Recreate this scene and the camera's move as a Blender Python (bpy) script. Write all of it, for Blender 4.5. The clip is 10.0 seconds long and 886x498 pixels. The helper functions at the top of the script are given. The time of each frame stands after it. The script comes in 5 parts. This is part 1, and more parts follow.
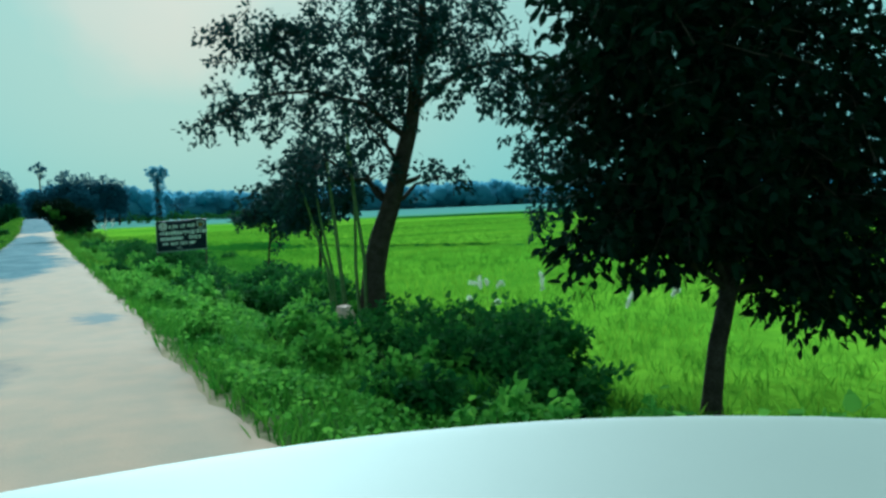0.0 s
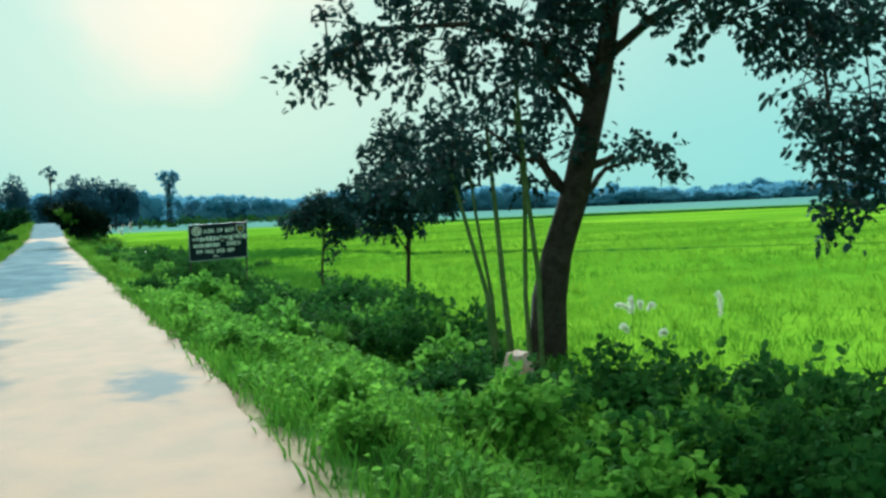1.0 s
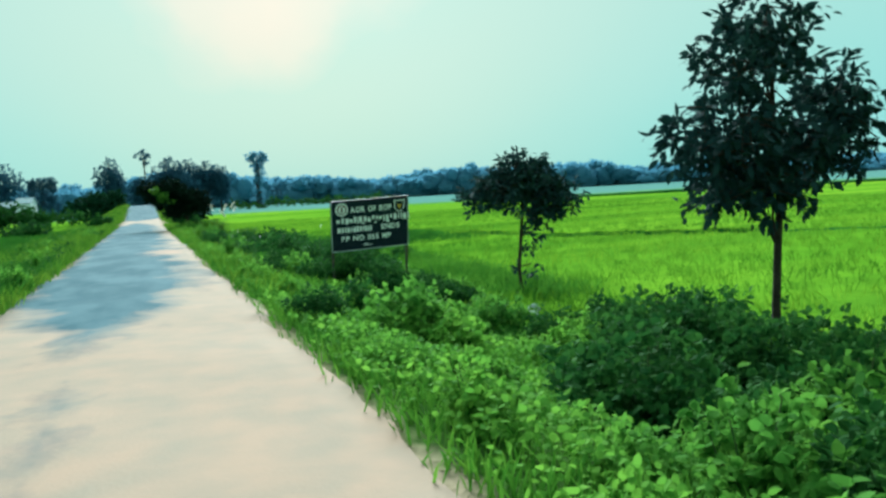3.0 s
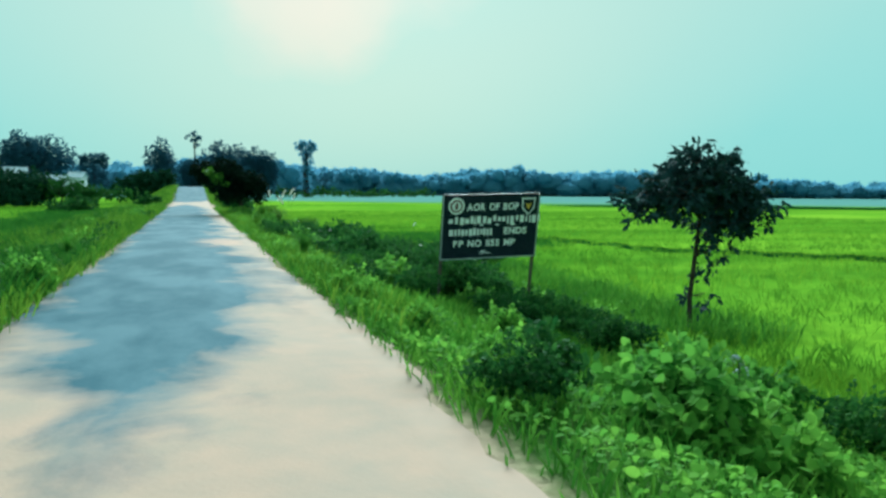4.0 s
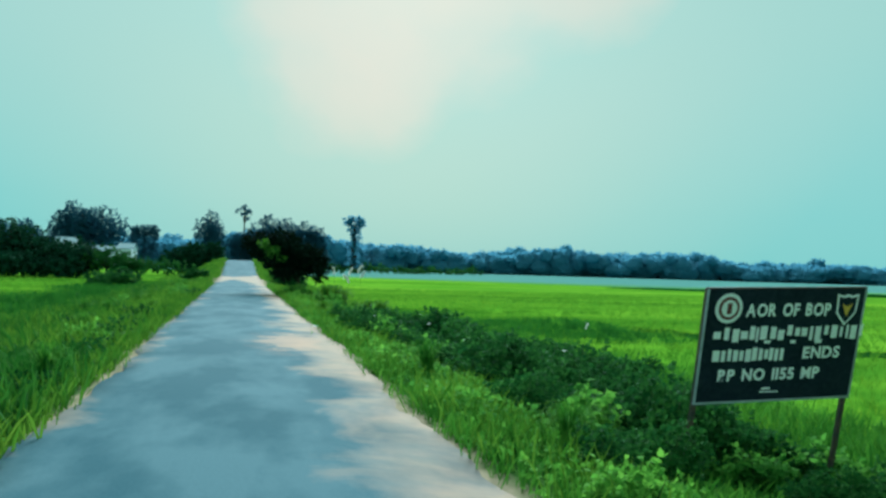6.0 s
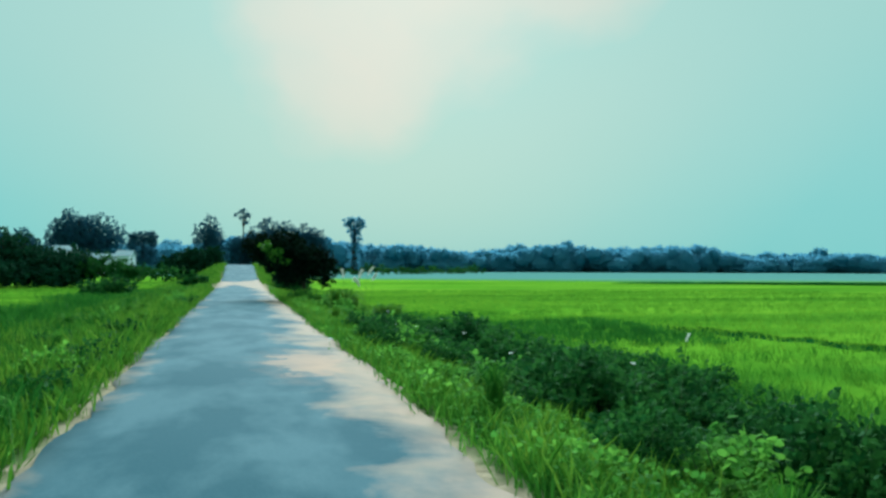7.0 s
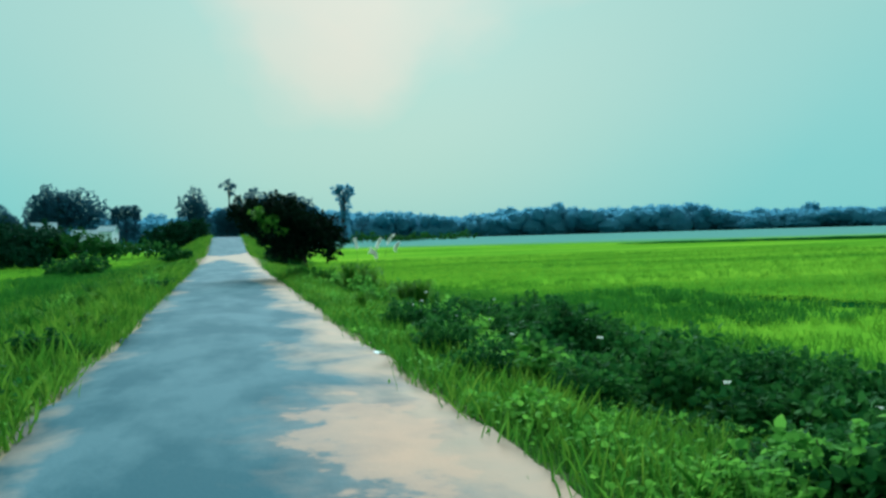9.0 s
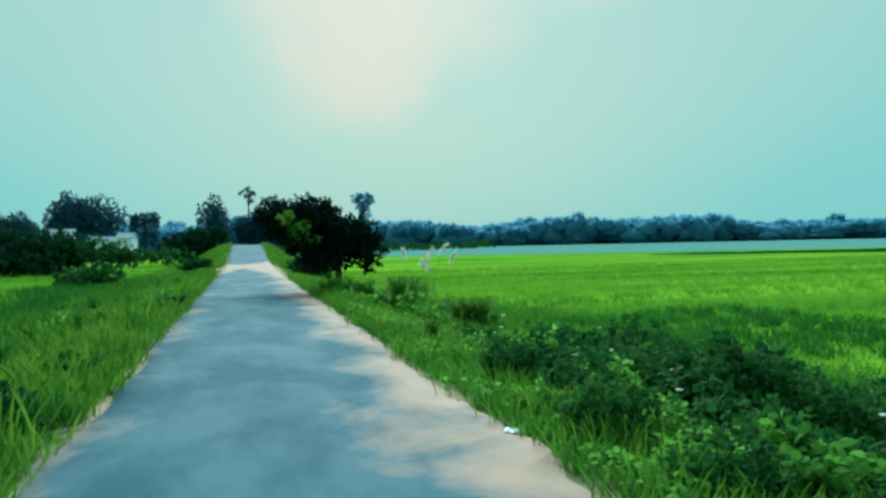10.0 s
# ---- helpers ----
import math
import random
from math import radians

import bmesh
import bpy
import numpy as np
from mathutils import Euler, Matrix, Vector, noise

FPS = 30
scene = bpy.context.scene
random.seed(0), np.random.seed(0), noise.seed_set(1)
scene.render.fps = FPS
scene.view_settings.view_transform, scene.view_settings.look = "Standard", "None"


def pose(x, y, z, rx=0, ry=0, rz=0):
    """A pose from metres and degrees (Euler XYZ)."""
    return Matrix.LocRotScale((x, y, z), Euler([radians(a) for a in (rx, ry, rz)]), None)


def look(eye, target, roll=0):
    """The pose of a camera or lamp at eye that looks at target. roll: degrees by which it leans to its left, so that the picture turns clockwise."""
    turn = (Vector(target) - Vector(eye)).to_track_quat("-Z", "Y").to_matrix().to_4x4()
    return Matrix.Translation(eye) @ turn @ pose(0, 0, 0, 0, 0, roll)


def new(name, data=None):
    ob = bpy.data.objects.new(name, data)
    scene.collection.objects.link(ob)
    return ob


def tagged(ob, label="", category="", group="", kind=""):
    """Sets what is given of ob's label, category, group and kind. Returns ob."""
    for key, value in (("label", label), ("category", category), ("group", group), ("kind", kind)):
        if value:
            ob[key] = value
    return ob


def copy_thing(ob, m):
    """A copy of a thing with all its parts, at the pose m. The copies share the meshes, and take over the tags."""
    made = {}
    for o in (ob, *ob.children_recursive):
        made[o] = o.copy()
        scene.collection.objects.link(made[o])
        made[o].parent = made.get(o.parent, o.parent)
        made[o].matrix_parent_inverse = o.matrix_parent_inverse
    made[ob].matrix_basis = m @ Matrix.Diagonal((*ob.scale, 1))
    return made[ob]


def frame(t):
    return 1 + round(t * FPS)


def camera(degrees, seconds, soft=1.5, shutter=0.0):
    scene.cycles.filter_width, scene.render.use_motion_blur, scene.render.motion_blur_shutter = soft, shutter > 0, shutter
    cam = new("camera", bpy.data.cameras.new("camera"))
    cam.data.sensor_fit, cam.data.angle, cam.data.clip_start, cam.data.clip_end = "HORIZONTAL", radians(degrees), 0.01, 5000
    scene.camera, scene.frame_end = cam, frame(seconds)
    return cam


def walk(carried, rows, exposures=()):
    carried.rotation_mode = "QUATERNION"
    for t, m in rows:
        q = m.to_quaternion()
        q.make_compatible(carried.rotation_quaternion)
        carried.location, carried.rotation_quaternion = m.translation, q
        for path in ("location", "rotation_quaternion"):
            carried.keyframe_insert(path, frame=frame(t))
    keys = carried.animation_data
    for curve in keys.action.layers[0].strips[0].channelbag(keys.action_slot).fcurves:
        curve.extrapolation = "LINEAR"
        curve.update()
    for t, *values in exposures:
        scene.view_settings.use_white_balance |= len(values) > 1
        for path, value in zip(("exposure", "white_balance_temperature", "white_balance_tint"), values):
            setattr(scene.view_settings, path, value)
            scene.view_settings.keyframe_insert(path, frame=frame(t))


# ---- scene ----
cam = camera(58.1, 10.0, soft=2.8)
PATH = [
    (0, (0.322, 1.636, 1.482), (1.221, 3.418, 1.369), -2.4),
    (0.5, (0.283, 4.618, 1.474), (1.176, 6.404, 1.37), -2.3),
    (1, (0.282, 6.933, 1.441), (1.164, 8.725, 1.341), -2.4),
    (1.5, (0.298, 9.07, 1.436), (1.149, 10.878, 1.344), -2.2),
    (2, (0.329, 11.132, 1.42), (1.139, 12.958, 1.314), -2.1),
    (2.5, (0.349, 13.021, 1.389), (1.138, 14.854, 1.263), -4.1),
    (3, (0.268, 15.197, 1.355), (0.962, 17.067, 1.211), -3.2),
    (3.2, (0.225, 16.025, 1.349), (0.908, 17.9, 1.205), -3.1),
    (4.3, (-0.051, 20.914, 1.303), (0.532, 22.821, 1.158), 1.7),
    (4.5, (-0.083, 21.686, 1.302), (0.499, 23.594, 1.156), 2.0),
    (5, (-0.118, 23.321, 1.335), (0.43, 25.241, 1.225), 2.4),
    (5.5, (-0.145, 24.702, 1.356), (0.367, 26.635, 1.402), 2.2),
    (7, (-0.19, 28.645, 1.37), (0.308, 30.581, 1.418), 0.2),
    (7.5, (-0.162, 29.853, 1.385), (0.438, 31.76, 1.439), -0.1),
    (8, (-0.111, 31.116, 1.389), (0.474, 33.028, 1.389), -1.5),
    (8.5, (-0.107, 32.868, 1.375), (0.442, 34.791, 1.357), -1.5),
    (9, (-0.142, 34.763, 1.384), (0.384, 36.692, 1.346), -1.6),
    (9.5, (-0.277, 36.693, 1.37), (0.22, 38.63, 1.327), -1.4),
    (10, (-0.339, 38.405, 1.405), (0.146, 40.345, 1.391), -1.2),
]
EXPOSURES = [(0.0, 0.68, 4450, -13), (0.5, 1.07, 4900, -5), (1.0, 1.10, 5000, -3), (2.0, 1.10, 5000, -3), (3.1, 1.05, 4950, -4), (4.4, 0.95, 4700, -8),
             (5.0, 0.89, 4650, -9), (5.5, 0.82, 4650, -9), (7.0, 0.77, 4700, -8), (10.0, 0.77, 4650, -9)]
walk(cam, [(t, look(eye, target, roll)) for t, eye, target, roll in PATH], EXPOSURES)

# ---- sky and sun: a hazy afternoon, the sun veiled by cloud low ahead ----
SUN_AZ, SUN_EL = radians(11.5), radians(27)
SUN_DIR = Vector((math.sin(SUN_AZ) * math.cos(SUN_EL), math.cos(SUN_AZ) * math.cos(SUN_EL), math.sin(SUN_EL)))

# lobes of the cloud before the sun: azimuth, elevation and reach in degrees
CLOUD_LOBES = ((7.8, 16.0, 7.3), (14.0, 22.5, 9.3), (23.0, 22.5, 6.5))


def ramp_node(nt, fac, stops, interp="LINEAR"):
    r = nt.nodes.new("ShaderNodeValToRGB")
    r.color_ramp.interpolation = interp
    while len(r.color_ramp.elements) < len(stops):
        r.color_ramp.elements.new(0.5)
    for e, (at, c) in zip(r.color_ramp.elements, stops):
        e.position = at
        e.color = (*c, 1) if len(c) == 3 else c
    nt.links.new(fac, r.inputs[0])
    return r.outputs[0]


def grey(v):
    return (v, v, v)


def math_node(nt, op, a, b=None, c=None):
    n = nt.nodes.new("ShaderNodeMath")
    n.operation = op
    for i, v in enumerate((a, b, c)):
        if v is None:
            continue
        if isinstance(v, (int, float)):
            n.inputs[i].default_value = v
        else:
            nt.links.new(v, n.inputs[i])
    return n.outputs[0]


def mix_node(nt, fac, a, b, blend="MIX"):
    n = nt.nodes.new("ShaderNodeMix")
    n.data_type = "RGBA"
    n.blend_type = blend
    for s, v in ((n.inputs[0], fac), (n.inputs[6], a), (n.inputs[7], b)):
        if isinstance(v, (int, float)):
            s.default_value = v
        elif isinstance(v, tuple):
            s.default_value = (*v, 1)
        else:
            nt.links.new(v, s)
    return n.outputs[2]


def noise_node(nt, scale, detail=4, vec=None, rough=0.55, distort=0.0):
    n = nt.nodes.new("ShaderNodeTexNoise")
    n.inputs["Scale"].default_value = scale
    n.inputs["Detail"].default_value = detail
    n.inputs["Roughness"].default_value = rough
    n.inputs["Distortion"].default_value = distort
    if vec is not None:
        nt.links.new(vec, n.inputs["Vector"])
    return n.outputs[0]


def make_sky():
    w = bpy.data.worlds.new("sky")
    scene.world = w
    w.use_nodes = True
    nt = w.node_tree
    bg = nt.nodes["Background"]
    sky = nt.nodes.new("ShaderNodeTexSky")
    sky.sky_type = "NISHITA"
    sky.sun_disc = False
    sky.sun_elevation, sky.sun_rotation = SUN_EL, SUN_AZ
    sky.dust_density = 4.0
    dim = mix_node(nt, 1.0, sky.outputs[0], grey(0.1), "MULTIPLY")
    co = nt.nodes.new("ShaderNodeTexCoord").outputs["Generated"]
    dot = nt.nodes.new("ShaderNodeVectorMath")
    dot.operation = "DOT_PRODUCT"
    dot.inputs[1].default_value = SUN_DIR
    nt.links.new(co, dot.inputs[0])
    d = dot.outputs["Value"]
    haze = ramp_node(nt, d, [(0.0, (0.55, 0.69, 0.56)), (0.45, (0.50, 0.67, 0.53)), (0.70, (0.37, 0.64, 0.50)), (0.82, (0.39, 0.64, 0.49)),
                             (0.885, (0.50, 0.66, 0.48)), (0.94, (0.65, 0.68, 0.46)), (1.0, (0.71, 0.69, 0.44))])
    up = nt.nodes.new("ShaderNodeSeparateXYZ")
    nt.links.new(co, up.inputs[0])
    haze = mix_node(nt, ramp_node(nt, up.outputs[2], [(0.07, grey(0)), (0.28, grey(0.8))]), haze, (0.58, 0.68, 0.49))
    # the cloud in front of the sun
    stretch = nt.nodes.new("ShaderNodeMapping")
    stretch.inputs["Scale"].default_value = (1.0, 1.0, 1.3)
    nt.links.new(co, stretch.inputs[0])
    lumps = noise_node(nt, 7.0, 5, stretch.outputs[0], 0.5)
    cloud = None
    for az, el, reach in CLOUD_LOBES:
        near = nt.nodes.new("ShaderNodeVectorMath")
        near.operation = "DOT_PRODUCT"
        near.inputs[1].default_value = (math.sin(radians(az)) * math.cos(radians(el)), math.cos(radians(az)) * math.cos(radians(el)), math.sin(radians(el)))
        nt.links.new(co, near.inputs[0])
        rim = math.cos(radians(reach))
        lobe = math_node(nt, "DIVIDE", math_node(nt, "SUBTRACT", near.outputs["Value"], rim), 1 - rim)
        cloud = lobe if cloud is None else math_node(nt, "SMOOTH_MAX", cloud, lobe, 0.5)
    cloud = math_node(nt, "MULTIPLY_ADD", math_node(nt, "SUBTRACT", lumps, 0.5), 1.6, cloud)
    mask = ramp_node(nt, math_node(nt, "MULTIPLY_ADD", cloud, 0.4, 0.4), [(0.20, grey(0)), (0.36, grey(0.22)), (0.54, grey(0.62)), (0.85, grey(0.92))])
    col = mix_node(nt, mask, haze, (1.02, 0.71, 0.47))
    soft_cloud = noise_node(nt, 2.2, 4, stretch.outputs[0])
    col = mix_node(nt, ramp_node(nt, soft_cloud, [(0.35, grey(0)), (0.75, grey(0.18))]), col, (0.64, 0.69, 0.53))
    col = mix_node(nt, 0.97, dim, col)
    nt.links.new(col, bg.inputs[0])
    bg.inputs[1].default_value = 0.54


make_sky()
sun = new("sun", bpy.data.lights.new("sun", "SUN"))
sun.data.energy, sun.data.angle, sun.data.color = 5.0, radians(32), (1.0, 0.95, 0.80)
sun.matrix_world = look(SUN_DIR * 50, (0, 0, 0))


# ---- materials ----
def material(name, build, rough=0.8, spec=0.3, bump=None, translucent=None):
    """build(nt, coord) gives the colour socket; bump: (scale, strength)."""
    m = bpy.data.materials.new(name)
    m.use_nodes = True
    nt = m.node_tree
    b = nt.nodes["Principled BSDF"]
    co = nt.nodes.new("ShaderNodeTexCoord").outputs["Object"]
    col = build(nt, co)
    if isinstance(col, tuple):
        b.inputs["Base Color"].default_value = (*col, 1)
    else:
        nt.links.new(col, b.inputs["Base Color"])
    b.inputs["Roughness"].default_value = rough
    b.inputs["Specular IOR Level"].default_value = spec
    if bump:
        n = nt.nodes.new("ShaderNodeBump")
        n.inputs["Strength"].default_value = bump[1]
        n.inputs["Distance"].default_value = bump[2] if len(bump) > 2 else 0.02
        nt.links.new(noise_node(nt, bump[0], 6, co), n.inputs["Height"])
        nt.links.new(n.outputs[0], b.inputs["Normal"])
    if translucent:
        t = nt.nodes.new("ShaderNodeBsdfTranslucent")
        if isinstance(col, tuple):
            t.inputs[0].default_value = (*col, 1)
        else:
            nt.links.new(col, t.inputs[0])
        mx = nt.nodes.new("ShaderNodeMixShader")
        mx.inputs[0].default_value = translucent
        nt.links.new(b.outputs[0], mx.inputs[1])
        nt.links.new(t.outputs[0], mx.inputs[2])
        nt.links.new(mx.outputs[0], nt.nodes["Material Output"].inputs[0])
    return m


def two_tone(c1, c2, scale, fine=None, c3=None):
    def build(nt, co):
        col = mix_node(nt, ramp_node(nt, noise_node(nt, scale, 4, co), [(0.35, grey(0)), (0.65, grey(1))]), c1, c2)
        if fine:
            col = mix_node(nt, ramp_node(nt, noise_node(nt, fine, 3, co), [(0.4, grey(0)), (0.7, grey(0.7))]), col, c3 or tuple(v * 0.6 for v in c1))
        return col
    return build


def leafy(c1, c2, c3, patch=0.6, stretch=None):
    """Each leaf its own tone, with slow patches over the plant; stretch draws the patches out into strips."""
    def build(nt, co):
        rnd = nt.nodes.new("ShaderNodeNewGeometry").outputs["Random Per Island"]
        col = mix_node(nt, rnd, c1, c2)
        pos = nt.nodes.new("ShaderNodeNewGeometry").outputs["Position"]
        if stretch:
            mp = nt.nodes.new("ShaderNodeMapping")
            mp.inputs["Scale"].default_value = stretch
            nt.links.new(pos, mp.inputs[0])
            pos = mp.outputs[0]
            streaks = ramp_node(nt, noise_node(nt, patch * 4.0, 3, pos), [(0.50, grey(0)), (0.68, grey(0.6))])
            col = mix_node(nt, streaks, col, c3)
        return mix_node(nt, ramp_node(nt, noise_node(nt, patch, 3, pos), [(0.42, grey(0)), (0.66, grey(0.85))]), col, c3)
    return build


def ground_colour(nt, co):
    sep = nt.nodes.new("ShaderNodeSeparateXYZ")
    nt.links.new(co, sep.inputs[0])
    x, y = sep.outputs[0], sep.outputs[1]
    big = noise_node(nt, 0.05, 5, co, 0.6)
    band = nt.nodes.new("ShaderNodeMapping")
    band.inputs["Scale"].default_value = (0.02, 0.16, 1)
    nt.links.new(co, band.inputs[0])
    strips = noise_node(nt, 1.0, 3, band.outputs[0])
    crop = mix_node(nt, ramp_node(nt, big, [(0.35, grey(0)), (0.65, grey(1))]), (0.13, 0.27, 0.012), (0.23, 0.375, 0.018))
    crop = mix_node(nt, ramp_node(nt, strips, [(0.42, grey(0)), (0.60, grey(0.85))]), crop, (0.075, 0.175, 0.010))
    crop = mix_node(nt, ramp_node(nt, noise_node(nt, 2.5, 5, co), [(0.4, grey(0)), (0.75, grey(0.55))]), crop, (0.065, 0.155, 0.010))
    # the crop turns a paler blue-green far out
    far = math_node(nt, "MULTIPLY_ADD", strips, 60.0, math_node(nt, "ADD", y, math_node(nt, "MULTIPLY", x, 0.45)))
    paling = math_node(nt, "DIVIDE", math_node(nt, "SUBTRACT", far, 225.0), 45.0)
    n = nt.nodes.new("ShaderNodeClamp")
    nt.links.new(paling, n.inputs[0])
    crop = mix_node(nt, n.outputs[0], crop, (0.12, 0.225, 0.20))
    # soil and thatch on the verges
    side = math_node(nt, "ABSOLUTE", math_node(nt, "ADD", x, 0.05))
    v = nt.nodes.new("ShaderNodeClamp")
    nt.links.new(math_node(nt, "DIVIDE", math_node(nt, "SUBTRACT", math_node(nt, "MULTIPLY_ADD", big, 3.0, math_node(nt, "MULTIPLY_ADD", noise_node(nt, 0.5, 4, co), 3.0, 2.7)), side), 1.8), v.inputs[0])
    thatch = mix_node(nt, noise_node(nt, 3.0, 5, co), (0.03, 0.075, 0.018), (0.10, 0.17, 0.03))
    col = mix_node(nt, v.outputs[0], crop, thatch)
    e = nt.nodes.new("ShaderNodeClamp")
    worn = nt.nodes.new("ShaderNodeClamp")
    nt.links.new(math_node(nt, "DIVIDE", math_node(nt, "SUBTRACT", y, 75.0), 40.0), worn.inputs[0])
    edge = math_node(nt, "ADD", math_node(nt, "MULTIPLY_ADD", noise_node(nt, 1.7, 5, co), 0.8, 1.42), worn.outputs[0])
    nt.links.new(math_node(nt, "DIVIDE", math_node(nt, "SUBTRACT", edge, side), 0.25), e.inputs[0])
    return mix_node(nt, e.outputs[0], col, (0.31, 0.245, 0.165))


def road_colour(nt, co):
    sep = nt.nodes.new("ShaderNodeSeparateXYZ")
    nt.links.new(co, sep.inputs[0])
    x, y = sep.outputs[0], sep.outputs[1]
    side = math_node(nt, "ABSOLUTE", math_node(nt, "ADD", x, 0.40))
    lumps = noise_node(nt, 0.55, 5, co, 0.6, 0.4)
    along = nt.nodes.new("ShaderNodeMapping")
    along.inputs["Scale"].default_value = (1.1, 0.5, 1)
    nt.links.new(co, along.inputs[0])
    streak = noise_node(nt, 1.0, 5, along.outputs[0], 0.6)
    asphalt = mix_node(nt, ramp_node(nt, streak, [(0.40, grey(0)), (0.60, grey(1))]), (0.034, 0.080, 0.105), (0.086, 0.140, 0.168))
    asphalt = mix_node(nt, ramp_node(nt, noise_node(nt, 90.0, 2, co), [(0.4, grey(0)), (0.7, grey(0.5))]), asphalt, (0.058, 0.102, 0.122))
    sand = mix_node(nt, ramp_node(nt, noise_node(nt, 2.2, 5, co), [(0.35, grey(0)), (0.7, grey(1))]), (0.41, 0.275, 0.200), (0.33, 0.25, 0.190))
    # sand drifts over the edges, and covers the first stretch almost whole
    start = nt.nodes.new("ShaderNodeClamp")
    nt.links.new(math_node(nt, "DIVIDE", math_node(nt, "SUBTRACT", 29.0, y), 6.0), start.inputs[0])
    cross = nt.nodes.new("ShaderNodeClamp")
    nt.links.new(math_node(nt, "SUBTRACT", 1.0, math_node(nt, "DIVIDE", math_node(nt, "ABSOLUTE", math_node(nt, "SUBTRACT", y, 98.0)), 17.0)), cross.inputs[0])
    f = math_node(nt, "MULTIPLY_ADD", lumps, 2.6, math_node(nt, "SUBTRACT", side, 2.38))
    f = math_node(nt, "ADD", f, math_node(nt, "MULTIPLY", start.outputs[0], 1.6))
    f = math_node(nt, "ADD", f, math_node(nt, "MULTIPLY", cross.outputs[0], 2.2))
    f = math_node(nt, "MULTIPLY_ADD", math_node(nt, "SUBTRACT", streak, 0.5), 0.9, f)
    crest = nt.nodes.new("ShaderNodeClamp")
    nt.links.new(math_node(nt, "DIVIDE", math_node(nt, "SUBTRACT", y, 104.0), 14.0), crest.inputs[0])
    f = math_node(nt, "SUBTRACT", f, math_node(nt, "MULTIPLY", crest.outputs[0], 2.0))
    fac = ramp_node(nt, f, [(0.0, grey(0)), (0.25, grey(0.35)), (0.75, grey(0.92))])
    col = mix_node(nt, fac, asphalt, sand)
    # brick-red soil trodden onto the road
    dx = math_node(nt, "MULTIPLY", math_node(nt, "SUBTRACT", x, 0.80), 1.15)
    dy = math_node(nt, "MULTIPLY", math_node(nt, "SUBTRACT", y, 40.0), 0.42)
    r = math_node(nt, "SQRT", math_node(nt, "ADD", math_node(nt, "MULTIPLY", dx, dx), math_node(nt, "MULTIPLY", dy, dy)))
    r = math_node(nt, "MULTIPLY_ADD", noise_node(nt, 1.8, 4, co), 1.3, r)
    r = math_node(nt, "MULTIPLY_ADD", math_node(nt, "SUBTRACT", noise_node(nt, 5.0, 4, co), 0.5), 0.9, r)
    r = math_node(nt, "MULTIPLY", r, 0.5)
    col = mix_node(nt, ramp_node(nt, r, [(0.30, grey(0.85)), (0.55, grey(0.60)), (0.62, grey(0.15)), (0.85, grey(0))]), col, (0.44, 0.275, 0.195))
    # a worn grey patch near the edge of the first stretch
    dx = math_node(nt, "MULTIPLY", math_node(nt, "SUBTRACT", x, 1.02), 2.0)
    dy = math_node(nt, "MULTIPLY", math_node(nt, "SUBTRACT", y, 14.3), 0.9)
    r = math_node(nt, "SQRT", math_node(nt, "ADD", math_node(nt, "MULTIPLY", dx, dx), math_node(nt, "MULTIPLY", dy, dy)))
    r = math_node(nt, "MULTIPLY", math_node(nt, "MULTIPLY_ADD", noise_node(nt, 2.6, 5, co), 1.6, r), 0.5)
    return mix_node(nt, ramp_node(nt, r, [(0.55, grey(0.85)), (0.85, grey(0))], "EASE"), col, (0.14, 0.165, 0.18))


